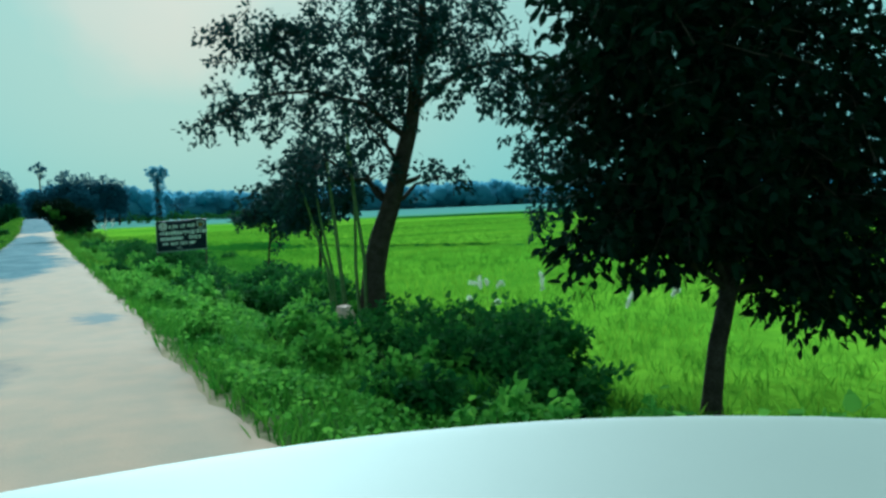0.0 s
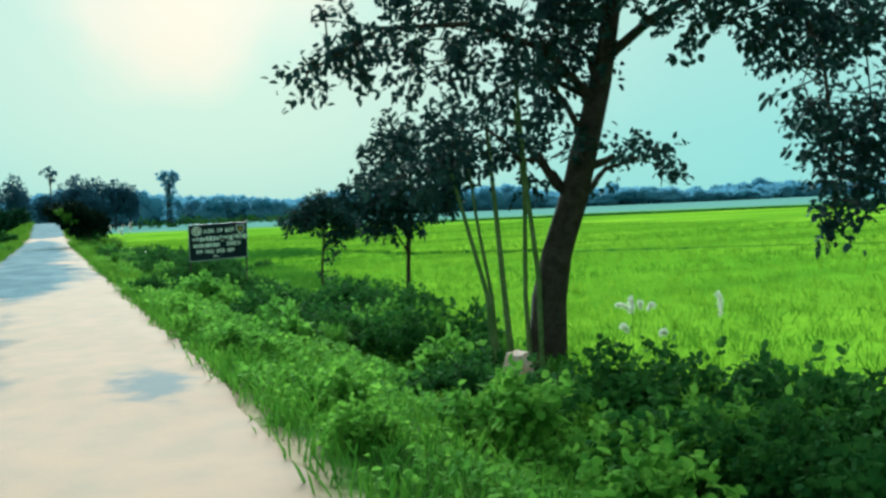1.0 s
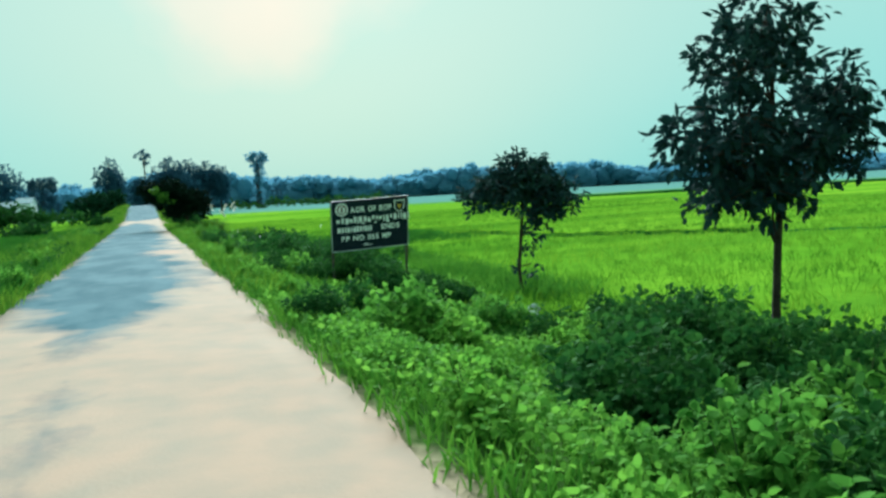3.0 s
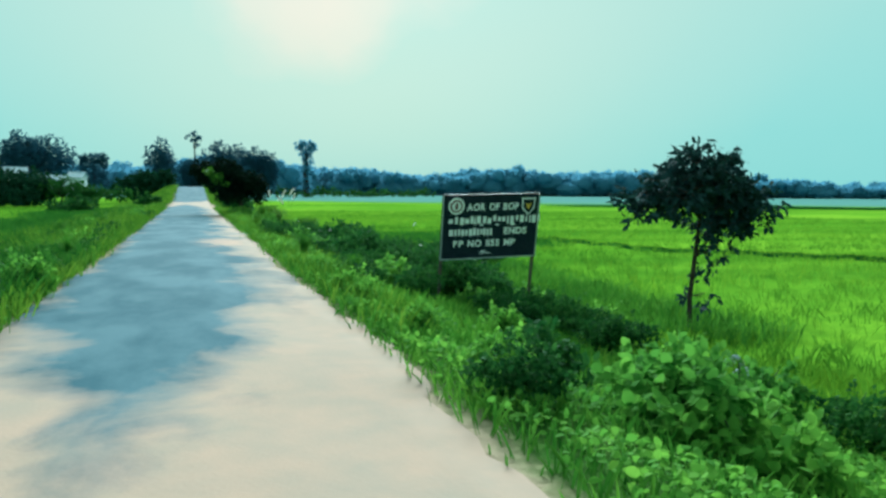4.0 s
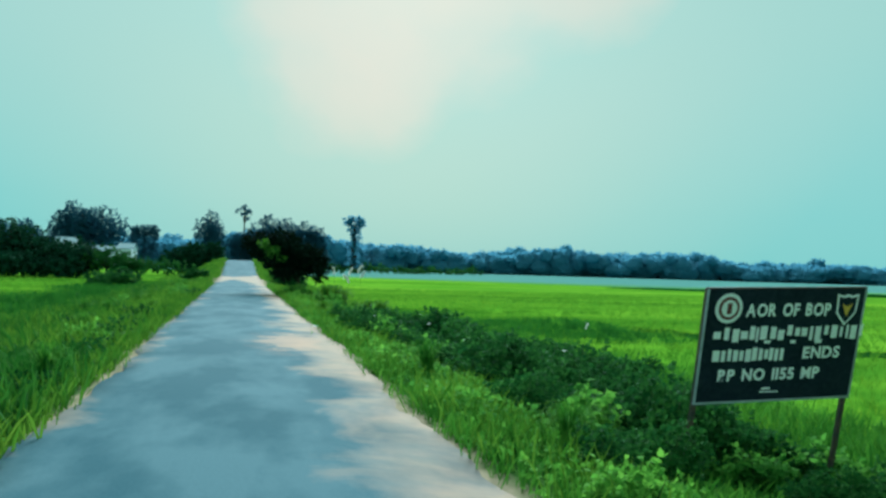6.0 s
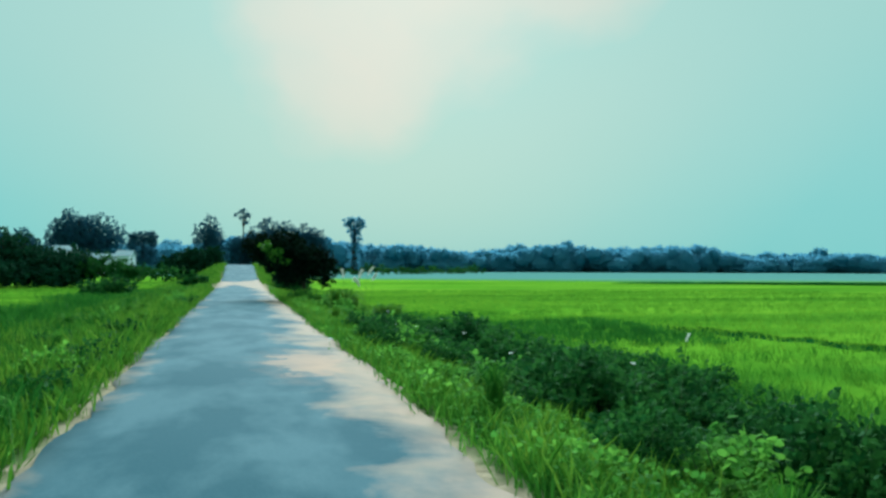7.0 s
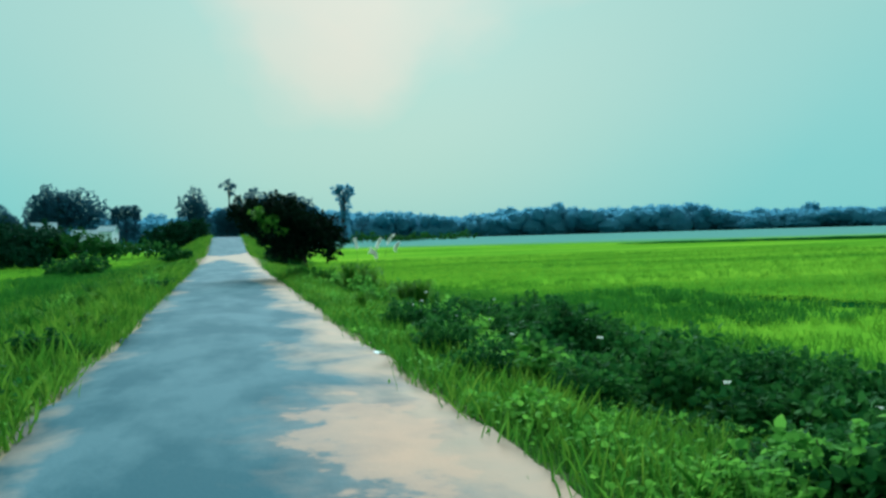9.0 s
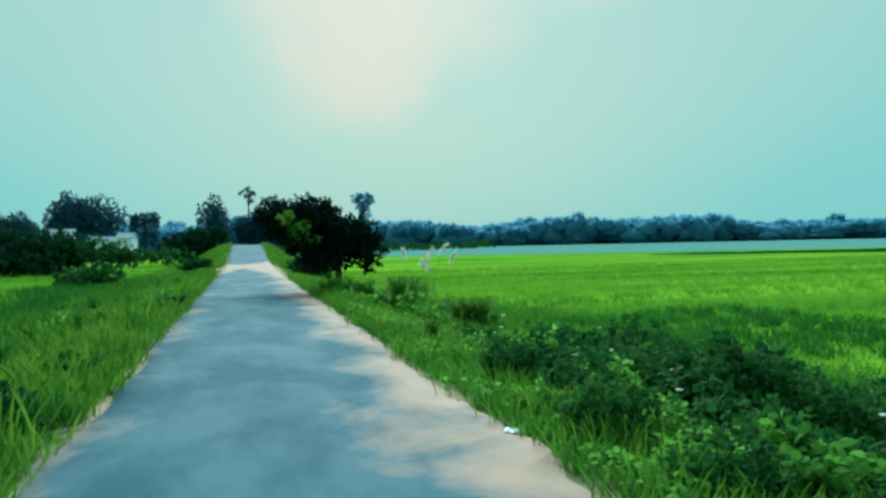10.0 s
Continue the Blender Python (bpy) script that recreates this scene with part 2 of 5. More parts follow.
M = {
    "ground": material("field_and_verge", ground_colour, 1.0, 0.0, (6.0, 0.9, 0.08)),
    "road": material("worn_asphalt_with_sand", road_colour, 0.95, 0.04, (30.0, 0.35, 0.01)),
    "bark": material("dark_bark", two_tone((0.030, 0.026, 0.021), (0.062, 0.053, 0.043), 7, 40), 0.95, 0.05, (28, 0.9, 0.02)),
    "pale_bark": material("pale_stem_bark", two_tone((0.08, 0.14, 0.04), (0.15, 0.20, 0.08), 6, 30), 0.9, 0.1, (30, 0.6, 0.01)),
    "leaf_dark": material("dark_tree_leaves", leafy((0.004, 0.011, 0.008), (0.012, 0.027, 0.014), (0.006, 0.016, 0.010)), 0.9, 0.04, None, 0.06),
    "leaf_tree": material("tree_leaves", leafy((0.009, 0.025, 0.027), (0.034, 0.068, 0.062), (0.014, 0.036, 0.038)), 0.85, 0.10, None, 0.14),
    "leaf_bush": material("hedge_bush_leaves", leafy((0.012, 0.042, 0.022), (0.030, 0.080, 0.036), (0.018, 0.052, 0.028)), 0.9, 0.05, None, 0.15),
    "grass_lush": material("lush_field_grass", leafy((0.040, 0.125, 0.014), (0.085, 0.20, 0.022), (0.030, 0.095, 0.012), 0.5), 0.9, 0.05, None, 0.3),
    # lit leaves at the bush's front: the light is in their lime colour
    "leaf_lime": material("sunlit_lime_leaves", leafy((0.08, 0.20, 0.012), (0.16, 0.30, 0.02), (0.06, 0.15, 0.015)), 0.6, 0.3, None, 0.3),
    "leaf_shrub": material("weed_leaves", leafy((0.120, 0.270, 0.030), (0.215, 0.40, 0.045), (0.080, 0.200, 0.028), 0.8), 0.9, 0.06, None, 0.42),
    # weed_leaves again but darker: shade is put into the leaf colour
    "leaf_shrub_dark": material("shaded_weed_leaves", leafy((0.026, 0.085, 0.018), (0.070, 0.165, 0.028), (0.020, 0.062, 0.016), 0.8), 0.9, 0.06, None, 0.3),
    "stem": material("weed_stems", two_tone((0.05, 0.10, 0.03), (0.09, 0.12, 0.04), 9), 0.9, 0.1),
    "grass": material("verge_grass", leafy((0.072, 0.19, 0.016), (0.165, 0.32, 0.03), (0.044, 0.13, 0.014), 0.5), 0.9, 0.05, None, 0.3),
    "grass_dry": material("dry_verge_grass", leafy((0.085, 0.20, 0.014), (0.20, 0.31, 0.026), (0.045, 0.13, 0.012), 0.6), 0.9, 0.05, None, 0.3),
    "crop": material("rice_blades", leafy((0.134, 0.27, 0.013), (0.218, 0.355, 0.019), (0.054, 0.145, 0.010), 1.0, (0.035, 0.22, 1)), 0.95, 0.02, None, 0.45),
    "bund": material("bund_turf", two_tone((0.022, 0.085, 0.016), (0.04, 0.12, 0.02), 0.8, 5), 1.0, 0.0, (5, 1.0, 0.1)),
    # aerial haze over the woods is put into this blue base colour
    "far_leaf": material("haze_tinted_far_foliage", leafy((0.135, 0.285, 0.40), (0.142, 0.297, 0.415), (0.128, 0.275, 0.385), 0.02), 1.0, 0.0, None, 0.5),
    # village leaves, lightened and blued in colour to stand for haze
    "mid_leaf": material("haze_tinted_village_foliage", leafy((0.031, 0.076, 0.115), (0.056, 0.115, 0.162), (0.040, 0.090, 0.132), 0.06), 1.0, 0.0, None, 0.3),
    "board": material("navy_sign_paint", two_tone((0.006, 0.012, 0.024), (0.012, 0.021, 0.036), 3, 18, (0.022, 0.032, 0.046)), 0.7, 0.15),
    "white": material("white_sign_paint", two_tone((0.90, 0.92, 0.92), (0.84, 0.87, 0.88), 6), 0.6, 0.3),
    "yellow": material("yellow_paint", two_tone((0.75, 0.50, 0.08), (0.60, 0.38, 0.06), 20), 0.6, 0.3),
    "maroon": material("maroon_paint", two_tone((0.16, 0.05, 0.05), (0.10, 0.04, 0.05), 20), 0.6, 0.3),
    "steel": material("painted_steel_post", two_tone((0.05, 0.05, 0.05), (0.12, 0.08, 0.06), 8, 40), 0.6, 0.4),
    "edge": material("bare_sheet_edge", two_tone((0.45, 0.50, 0.52), (0.30, 0.34, 0.36), 9), 0.4, 0.5),
    "stone": material("whitewashed_stone", two_tone((0.74, 0.43, 0.34), (0.74, 0.58, 0.50), 4, 25, (0.40, 0.30, 0.28)), 0.9, 0.2, (20, 0.5, 0.01)),
    "grey_stone": material("grey_stone", two_tone((0.28, 0.33, 0.36), (0.40, 0.44, 0.46), 5, 25), 0.9, 0.2, (20, 0.6, 0.01)),
    "plume": material("white_seed_plume", two_tone((0.75, 0.74, 0.68), (0.60, 0.60, 0.54), 8), 0.9, 0.1, None, 0.3),
    "plaster": material("limewashed_plaster", two_tone((0.78, 0.80, 0.80), (0.62, 0.66, 0.68), 0.8, 5), 0.9, 0.2),
    "tin": material("weathered_tin_roof", two_tone((0.20, 0.30, 0.36), (0.32, 0.38, 0.42), 0.7, 4), 0.5, 0.5),
    "wood": material("dark_wood", two_tone((0.05, 0.04, 0.03), (0.09, 0.06, 0.04), 3), 0.8, 0.3),
    "car_paint": material("white_car_paint", two_tone((0.27, 0.28, 0.25), (0.25, 0.26, 0.235), 1.5), 0.65, 0.3),
    "glass": material("tinted_glass", lambda nt, co: (0.02, 0.025, 0.03), 0.05, 0.5),
    "tyre": material("black_rubber", two_tone((0.012, 0.012, 0.013), (0.025, 0.024, 0.023), 8), 0.85, 0.2),
    "lens": material("clear_lamp_lens", lambda nt, co: (0.55, 0.58, 0.60), 0.1, 0.6),
    "scrap": material("white_plastic_scrap", two_tone((0.75, 0.78, 0.78), (0.6, 0.64, 0.66), 12), 0.5, 0.4),
}


# ---- mesh helpers ----
RNG = np.random.default_rng(7)


def quads_mesh(name, verts, faces, mat, smooth=False):
    """A mesh of quads from arrays."""
    me = bpy.data.meshes.new(name)
    verts = np.asarray(verts, dtype=np.float32)
    faces = np.asarray(faces, dtype=np.int32)
    k = faces.shape[1]
    me.vertices.add(len(verts))
    me.vertices.foreach_set("co", verts.ravel())
    me.loops.add(faces.size)
    me.loops.foreach_set("vertex_index", faces.ravel())
    me.polygons.add(len(faces))
    me.polygons.foreach_set("loop_start", np.arange(0, faces.size, k, dtype=np.int32))
    me.polygons.foreach_set("use_smooth", np.full(len(faces), smooth))
    me.materials.append(M[mat])
    me.update(calc_edges=True)
    me.validate()
    return me


def part(name, me, parent, label="", kind=""):
    ob = new(name, me)
    ob.parent = parent
    return tagged(ob, label=label, kind=kind)


def from_bm(name, bm, mat):
    me = bpy.data.meshes.new(name)
    bm.normal_update()
    bm.to_mesh(me)
    bm.free()
    me.materials.append(M[mat])
    return me


def block(name, size, mat, at=(0, 0, 0), bevel=0.0, rot=None):
    bm = bmesh.new()
    bmesh.ops.create_cube(bm, size=1)
    bmesh.ops.scale(bm, vec=size, verts=bm.verts)
    if bevel:
        bmesh.ops.bevel(bm, geom=bm.edges, offset=bevel, segments=2, affect="EDGES")
    if rot:
        bmesh.ops.rotate(bm, matrix=rot.to_3x3(), verts=bm.verts)
    bmesh.ops.translate(bm, vec=at, verts=bm.verts)
    return from_bm(name, bm, mat)


def tubes(name, lines, mat, sides=7, knobs=0.0):
    """One mesh of tapered tubes; lines: (points, radii)."""
    V, F, base = [], [], 0
    for pts, rad in lines:
        P = np.asarray(pts, float)
        D = np.gradient(P, axis=0)
        D /= np.linalg.norm(D, axis=1)[:, None] + 1e-9
        ref = np.array([1.0, 0.13, 0.0]) if abs(D[0][2]) > 0.5 else np.array([0.0, 0.1, 1.0])
        A = np.cross(D, ref)
        A /= np.linalg.norm(A, axis=1)[:, None]
        B = np.cross(D, A)
        ang = np.linspace(0, 2 * np.pi, sides, endpoint=False)
        for i in range(len(P)):
            r = rad[i] * (1 + knobs * RNG.uniform(-1, 1, sides))
            V.append(P[i] + np.outer(np.cos(ang) * r, A[i]) + np.outer(np.sin(ang) * r, B[i]))
        for i in range(len(P) - 1):
            for j in range(sides):
                k = (j + 1) % sides
                F.append((base + i * sides + j, base + i * sides + k, base + (i + 1) * sides + k, base + (i + 1) * sides + j))
        base += len(P) * sides
    return quads_mesh(name, np.vstack(V), F, mat, True)


def curve_points(a, b, n=6, sag=0.0, wob=0.05):
    a, b = np.asarray(a, float), np.asarray(b, float)
    t = np.linspace(0, 1, n)[:, None]
    p = a + (b - a) * t + np.array([0, 0, 1.0]) * sag * (4 * t * (1 - t))
    w = RNG.normal(0, wob, (n, 3)) * np.sin(np.pi * t)
    return p + w


def unit(v):
    return v / (np.linalg.norm(v, axis=-1, keepdims=True) + 1e-9)


def leaves(name, pos, dirs, length, width, mat, fold=0.18):
    """Folded lance-shaped leaves: one quad each, hinged at its midrib."""
    n = len(pos)
    d = unit(dirs)
    up = unit(RNG.normal(0, 1, (n, 3)) * 0.7 + np.array([0, 0, 0.8]))
    s = unit(np.cross(d, up))
    u = np.cross(s, d)
    L = np.broadcast_to(np.asarray(length), (n,))[:, None] * RNG.uniform(0.65, 1.25, (n, 1))
    W = np.broadcast_to(np.asarray(width), (n,))[:, None] * RNG.uniform(0.7, 1.2, (n, 1))
    if mat in ("far_leaf", "mid_leaf", "plume"):
        v = np.stack([pos, pos + d * L * 0.42 + s * W / 2 + u * W * fold, pos + d * L - u * L * 0.12, pos + d * L * 0.42 - s * W / 2 + u * W * fold], 1)
        return quads_mesh(name, v.reshape(-1, 3), np.arange(4 * n).reshape(n, 4), mat)
    # near leaves: an oval blade cupped along the midrib and drooping to its tip
    tip = pos + d * L - u * L * 0.16
    side = [(0.24, 0.42), (0.55, 0.50), (0.82, 0.27)]
    a = [pos + d * L * f + s * W * g + u * (W * g * fold * 2 - L * 0.12 * f * f) for f, g in side]
    b = [pos + d * L * f - s * W * g + u * (W * g * fold * 2 - L * 0.12 * f * f) for f, g in side]
    v = np.stack([pos, *a, tip, *b[::-1]], 1)
    return quads_mesh(name, v.reshape(-1, 3), np.arange(8 * n).reshape(n, 8), mat)


def in_ball(n, shell=0.45):
    v = unit(RNG.normal(0, 1, (n, 3)))
    return v * (RNG.uniform(0, 1, (n, 1)) ** shell)


def sprays(clumps, per=12, reach=0.35):
    """Leaf places and headings in sprays inside ellipsoids (cx, cy, cz, rx, ry, rz, leaves)."""
    P, D, T = [], [], []
    for cx, cy, cz, rx, ry, rz, n in clumps:
        k = max(1, int(n / per))
        b = in_ball(k)
        c = np.array([cx, cy, cz]) + b * np.array([rx, ry, rz])
        out = unit(b * np.array([1, 1, 0.6]) + RNG.normal(0, 0.45, (k, 3)) + np.array([0, 0, -0.15]))
        for i in range(k):
            t = RNG.uniform(0, 1, per)
            p = c[i] + out[i] * reach * t[:, None] + RNG.normal(0, 0.16 * reach, (per, 3))
            P.append(p)
            D.append(out[i] * 0.7 + RNG.normal(0, 0.65, (per, 3)) + np.array([0, 0, -0.25]))
            if i % 3 == 0:
                T.append((np.stack([c[i] - out[i] * reach * 0.8, c[i], c[i] + out[i] * reach]), (0.011, 0.008, 0.004)))
    return np.vstack(P), np.vstack(D), T


def tree(name, label, base, trunk, radii, clumps, leaf=0.13, leaf_w=0.05, leaf_mat="leaf_tree", bark="bark", stems=(), limb_r=0.05,
         per=12, reach=0.35, group="", twigs=True, lime=(), limbs=(), near=9.0):
    """trunk, clumps, stems are in world metres; base is the tree's foot."""
    root = tagged(new(name), label, "tree", group)
    root.location = base
    o = np.array(base)
    T = np.asarray(trunk, float) - o
    part("trunk", tubes("trunk", [(T, radii)], bark, 10, 0.08), root)
    C = [(c[0] - o[0], c[1] - o[1], c[2] - o[2], *c[3:]) for c in clumps]
    for c in C:
        i = int(np.argmin(np.linalg.norm(T - np.array(c[:3]) * np.array([1, 1, 0.8]), axis=1)[1:])) + 1
        i = max(1, min(i, len(T) - 1))
        if np.linalg.norm(T[i] - np.array(c[:3])) > near:
            continue
        r = min(limb_r, radii[i] * 0.7)
        pts = curve_points(T[i], c[:3], 6, 0.06, 0.05)
        part("limb", tubes("limb", [(pts, np.linspace(r, r * 0.3, 6))], bark, 6, 0.06), root)
    for pts, r0, r1 in limbs:
        p = np.asarray(pts, float) - o
        part("limb", tubes("limb", [(p, np.linspace(r0, r1, len(p)))], bark, 7, 0.06), root)
    for pts, r0, r1 in stems:
        p = np.asarray(pts, float) - o
        part("stem", tubes("stem", [(p, np.linspace(r0, r1, len(p)))], "pale_bark", 6, 0.05), root, "thin pale green stem")
    P, D, tw = sprays(C, per, reach)
    crown = part("crown", leaves("crown", P, D, leaf, leaf_w, leaf_mat), root)
    if twigs and tw:
        part("twig_mass", tubes("twig_mass", tw, bark, 4), crown, kind="stuff")
    if lime:
        P, D, _ = sprays([(c[0] - o[0], c[1] - o[1], c[2] - o[2], *c[3:]) for c in lime], per, reach)
        part("sunlit_leaves", leaves("sunlit_leaves", P, D, leaf, leaf_w, "leaf_lime"), root, "bright lime leaves coloured as sunlit")
    return root


# ---- ground, one sheet to the horizon ----
RIGHT = ((1.5, -0.03), (2.3, -0.14), (4.0, -0.64), (6.0, -0.95), (8.0, -1.06), (5000, -1.08))
LEFT = ((1.6, -0.03), (2.4, -0.12), (4.0, -0.45), (6.0, -0.62), (5000, -0.66))


def rise(y):
    """The road climbs onto a low crest at its head."""
    y = np.asarray(y, float)
    up = np.clip((y - 106) / 44, 0, 1)
    return 1.75 * up * up * (3 - 2 * up) * np.clip((215 - y) / 40, 0, 1)


def height(x, y):
    x = np.asarray(x, float)
    r = np.interp(x, [p[0] for p in RIGHT], [p[1] for p in RIGHT])
    l = np.interp(-x, [p[0] for p in LEFT], [p[1] for p in LEFT])
    h = np.where(x > 0, r, l)
    off = np.clip((np.abs(x) - 1.9) / 1.5, 0, 1)
    bumps = 0.05 * np.sin(x * 1.3 + y * 0.7) * np.sin(y * 0.9 - x * 0.4) + 0.03 * np.sin(x * 2.9 - y * 2.1)
    return h + off * bumps * np.clip(1 - (np.abs(x) - 12) / 30, 0, 1) + rise(y) * np.clip(1 - (np.abs(x) - 3.4) / 3.5, 0, 1)


def make_ground():
    xs = np.r_[[-3500, -1500, -700, -300, -150, -80, -45, -30], np.arange(-22, 34.1, 0.4), [40, 55, 80, 130, 250, 500, 900, 1800, 3500]]
    ys = np.r_[[-1500, -500, -150, -50], np.arange(-20, 112, 0.5), np.arange(112, 220, 4.0), [240, 260, 350, 500, 700, 1100, 2000, 4000]]
    X, Y = np.meshgrid(xs, ys)
    V = np.stack([X, Y, height(X, Y)], -1).reshape(-1, 3)
    nx, ny = len(xs), len(ys)
    i = (np.arange(ny - 1)[:, None] * nx + np.arange(nx - 1)).ravel()
    F = np.stack([i, i + 1, i + nx + 1, i + nx], 1)
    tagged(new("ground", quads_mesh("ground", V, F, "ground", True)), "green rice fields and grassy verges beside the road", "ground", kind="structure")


def make_road():
    ys = np.r_[np.arange(-25, 110, 0.3), np.arange(110, 300, 4.0)]
    n = len(ys)
    wob = np.cumsum(RNG.normal(0, 0.03, (2, n)), axis=1)
    wob = wob - np.stack([np.convolve(np.pad(w, 15, "edge"), np.ones(31) / 31, "valid") for w in wob]) + RNG.normal(0, 0.025, (2, n))
    flare = np.clip((ys - 85) / 30, 0, 1)
    left, right = -1.62 - 0.25 * flare + wob[0], 1.53 + 0.45 * flare + wob[1]
    cols = 11
    t = np.linspace(0, 1, cols)
    X = left[:, None] * (1 - t) + right[:, None] * t
    Z = np.broadcast_to(0.035 * (1 - (2 * t - 1) ** 2), X.shape).copy() + 0.006 * np.sin(ys[:, None] * 1.7 + X * 2) + rise(ys)[:, None]
    Y = np.broadcast_to(ys[:, None], X.shape)
    top = np.stack([X, Y, Z], -1)
    lowl = np.stack([left - 0.05, ys, rise(ys) - 0.14], -1)[:, None]
    lowr = np.stack([right + 0.05, ys, rise(ys) - 0.14], -1)[:, None]
    V = np.concatenate([lowl, top, lowr], 1).reshape(-1, 3)
    k = cols + 2
    i = (np.arange(n - 1)[:, None] * k + np.arange(k - 1)).ravel()
    F = np.stack([i, i + 1, i + k + 1, i + k], 1)
    tagged(new("road", quads_mesh("road", V, F, "road", True)), "narrow worn grey road with sandy pinkish edges", "road", kind="structure")


make_ground()
make_road()


def make_bund(pts, w, h, label):
    """A low turf bank between two fields."""
    P = np.asarray(pts, float)
    s = np.linspace(0, len(P) - 1, 60)
    x, y = np.interp(s, range(len(P)), P[:, 0]), np.interp(s, range(len(P)), P[:, 1])
    d = unit(np.stack([np.gradient(x), np.gradient(y)], 1))
    nrm = np.stack([-d[:, 1], d[:, 0]], 1)
    V = []
    for k, (o, z) in enumerate(((-1, -0.15), (-0.5, 0.75), (0, 1.0), (0.5, 0.75), (1, -0.15))):
        q = np.stack([x, y], 1) + nrm * o * w / 2
        V.append(np.c_[q, height(q[:, 0], q[:, 1]) + (z * h + RNG.normal(0, 0.06 * h, 60)) * np.sin(np.linspace(0.02, 3.1, 60)) ** 0.35 - 0.04])
    V = np.stack(V, 1).reshape(-1, 3)
    i = (np.arange(59)[:, None] * 5 + np.arange(4)).ravel()
    tagged(new("field_bund", quads_mesh("field_bund", V, np.stack([i, i + 1, i + 6, i + 5], 1), "bund", True)), label, "field bund", "bunds in the rice field")


make_bund([(17.0, 58), (17.4, 54), (18.4, 49), (20.6, 46), (24, 42), (40, 29)], 0.9, 0.15, "low dark turf bund across the green field")
make_bund([(60, 150), (85, 135), (110, 122), (170, 100)], 1.6, 0.5, "long dark turf bund far out in the field")


# ---- grass: stuff ----
def blades(name, xy, hmin, hmax, width, mat, label, lean=0.35, clump=0.0):
    n = len(xy)
    if clump:
        xy = xy + RNG.normal(0, clump, xy.shape)
    z = height(xy[:, 0], xy[:, 1])
    p = np.c_[xy, z - 0.02]
    a = RNG.uniform(0, 2 * np.pi, n)
    s = np.c_[np.cos(a), np.sin(a), np.zeros(n)]
    h = RNG.uniform(hmin, hmax, (n, 1))
    w = width * RNG.uniform(0.6, 1.3, (n, 1))
    tip = p + np.c_[RNG.normal(0, lean, (n, 2)) * h, h]
    mid = p * 0.45 + tip * 0.55
    mid[:, 2] += 0.12 * h[:, 0]
    v = np.stack([p - s * w * 0.4, p + s * w * 0.4, mid + s * w * 0.5, tip, mid - s * w * 0.5], 1).reshape(-1, 3)
    return tagged(new(name, quads_mesh(name, v, np.arange(5 * n).reshape(n, 5), mat)), label, "grass", kind="stuff")


def mown(xy):
    """Leaves out what would grow on the trodden ground before the signboard."""
    return xy[~((xy[:, 0] > 2.5) & (xy[:, 0] < 6.4) & (xy[:, 1] > 27.5) & (xy[:, 1] < 33.6))]


def scatter(n, x0, x1, y0, y1, power=1.0, tuft=4, spread=0.08):
    """Tufts, thinning from x0 towards x1."""
    k = n // tuft
    t = RNG.uniform(0, 1, k) ** power
    c = np.c_[x0 + (x1 - x0) * t, RNG.uniform(y0, y1, k)]
    return np.repeat(c, tuft, 0) + RNG.normal(0, spread, (k * tuft, 2))


blades("verge_grass", scatter(76000, 1.60, 6.5, -6, 75, 1.2), 0.07, 0.26, 0.016, "grass", "green grass on the verge between road and field")
blades("verge_grass", scatter(66000, -1.68, -5.5, -6, 80, 1.1), 0.10, 0.34, 0.02, "grass_dry", "yellow-green grass along the road's other edge")
CROP = scatter(170000, 6.0, 60, -6, 110, 1.7, 5, 0.10)
LUSH = (CROP[:, 0] > 9.0 + np.sin(CROP[:, 1] * 0.9)) & (CROP[:, 0] < 16.2) & (CROP[:, 1] > 51.5 + 0.6 * np.sin(CROP[:, 0] * 0.8)) & (CROP[:, 1] < 62 + np.sin(CROP[:, 0] * 0.5))
blades("rice_crop", CROP[~LUSH], 0.14, 0.30, 0.02, "crop", "bright green young rice in the field")
blades("lush_grass", np.repeat(CROP[LUSH], 2, 0), 0.15, 0.34, 0.026, "grass_lush", "darker lush green strip in the rice field", clump=0.1)
blades("rice_crop", scatter(70000, -5.2, -45, 20, 115, 1.5, 5, 0.10), 0.14, 0.30, 0.02, "crop", "green crop in the field across the road")


def low_weeds(label, n, x0, x1, y0, y1, power, top, leaf, mat):
    c = scatter(n, x0, x1, y0, y1, power, 9, 0.10)
    c = c[(c[:, 0] > 1.62) | (c[:, 0] < -1.7)]
    z = height(c[:, 0], c[:, 1]) + top * RNG.uniform(0.15, 1, len(c)) * (0.55 + 0.45 * np.sin(c[:, 0] * 2.1 + c[:, 1] * 1.3) * np.sin(c[:, 1] * 0.9))
    z -= 0.8 * (z - height(c[:, 0], c[:, 1])) * ((c[:, 0] > 2.6) & (c[:, 1] > 26) & (c[:, 1] < 33.6))
    D = np.c_[RNG.normal(0, 1, (len(c), 2)), RNG.uniform(-0.1, 0.8, len(c))]
    tagged(new("low_weeds", leaves("low_weeds", np.c_[c, z], D, leaf, leaf * 0.7, mat)), label, "weeds", kind="stuff")


low_weeds("low broad-leaved green weeds along the road edge", 76000, 1.7, 5.6, 3, 58, 0.9, 0.34, 0.062, "leaf_shrub")
# these weeds use the darkened copy, with shade in its colour
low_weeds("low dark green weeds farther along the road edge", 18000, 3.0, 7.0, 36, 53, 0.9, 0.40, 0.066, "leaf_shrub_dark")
low_weeds("low broad-leaved weeds on the other verge", 14000, -1.75, -4.5, 18, 80, 0.9, 0.22, 0.06, "leaf_shrub")


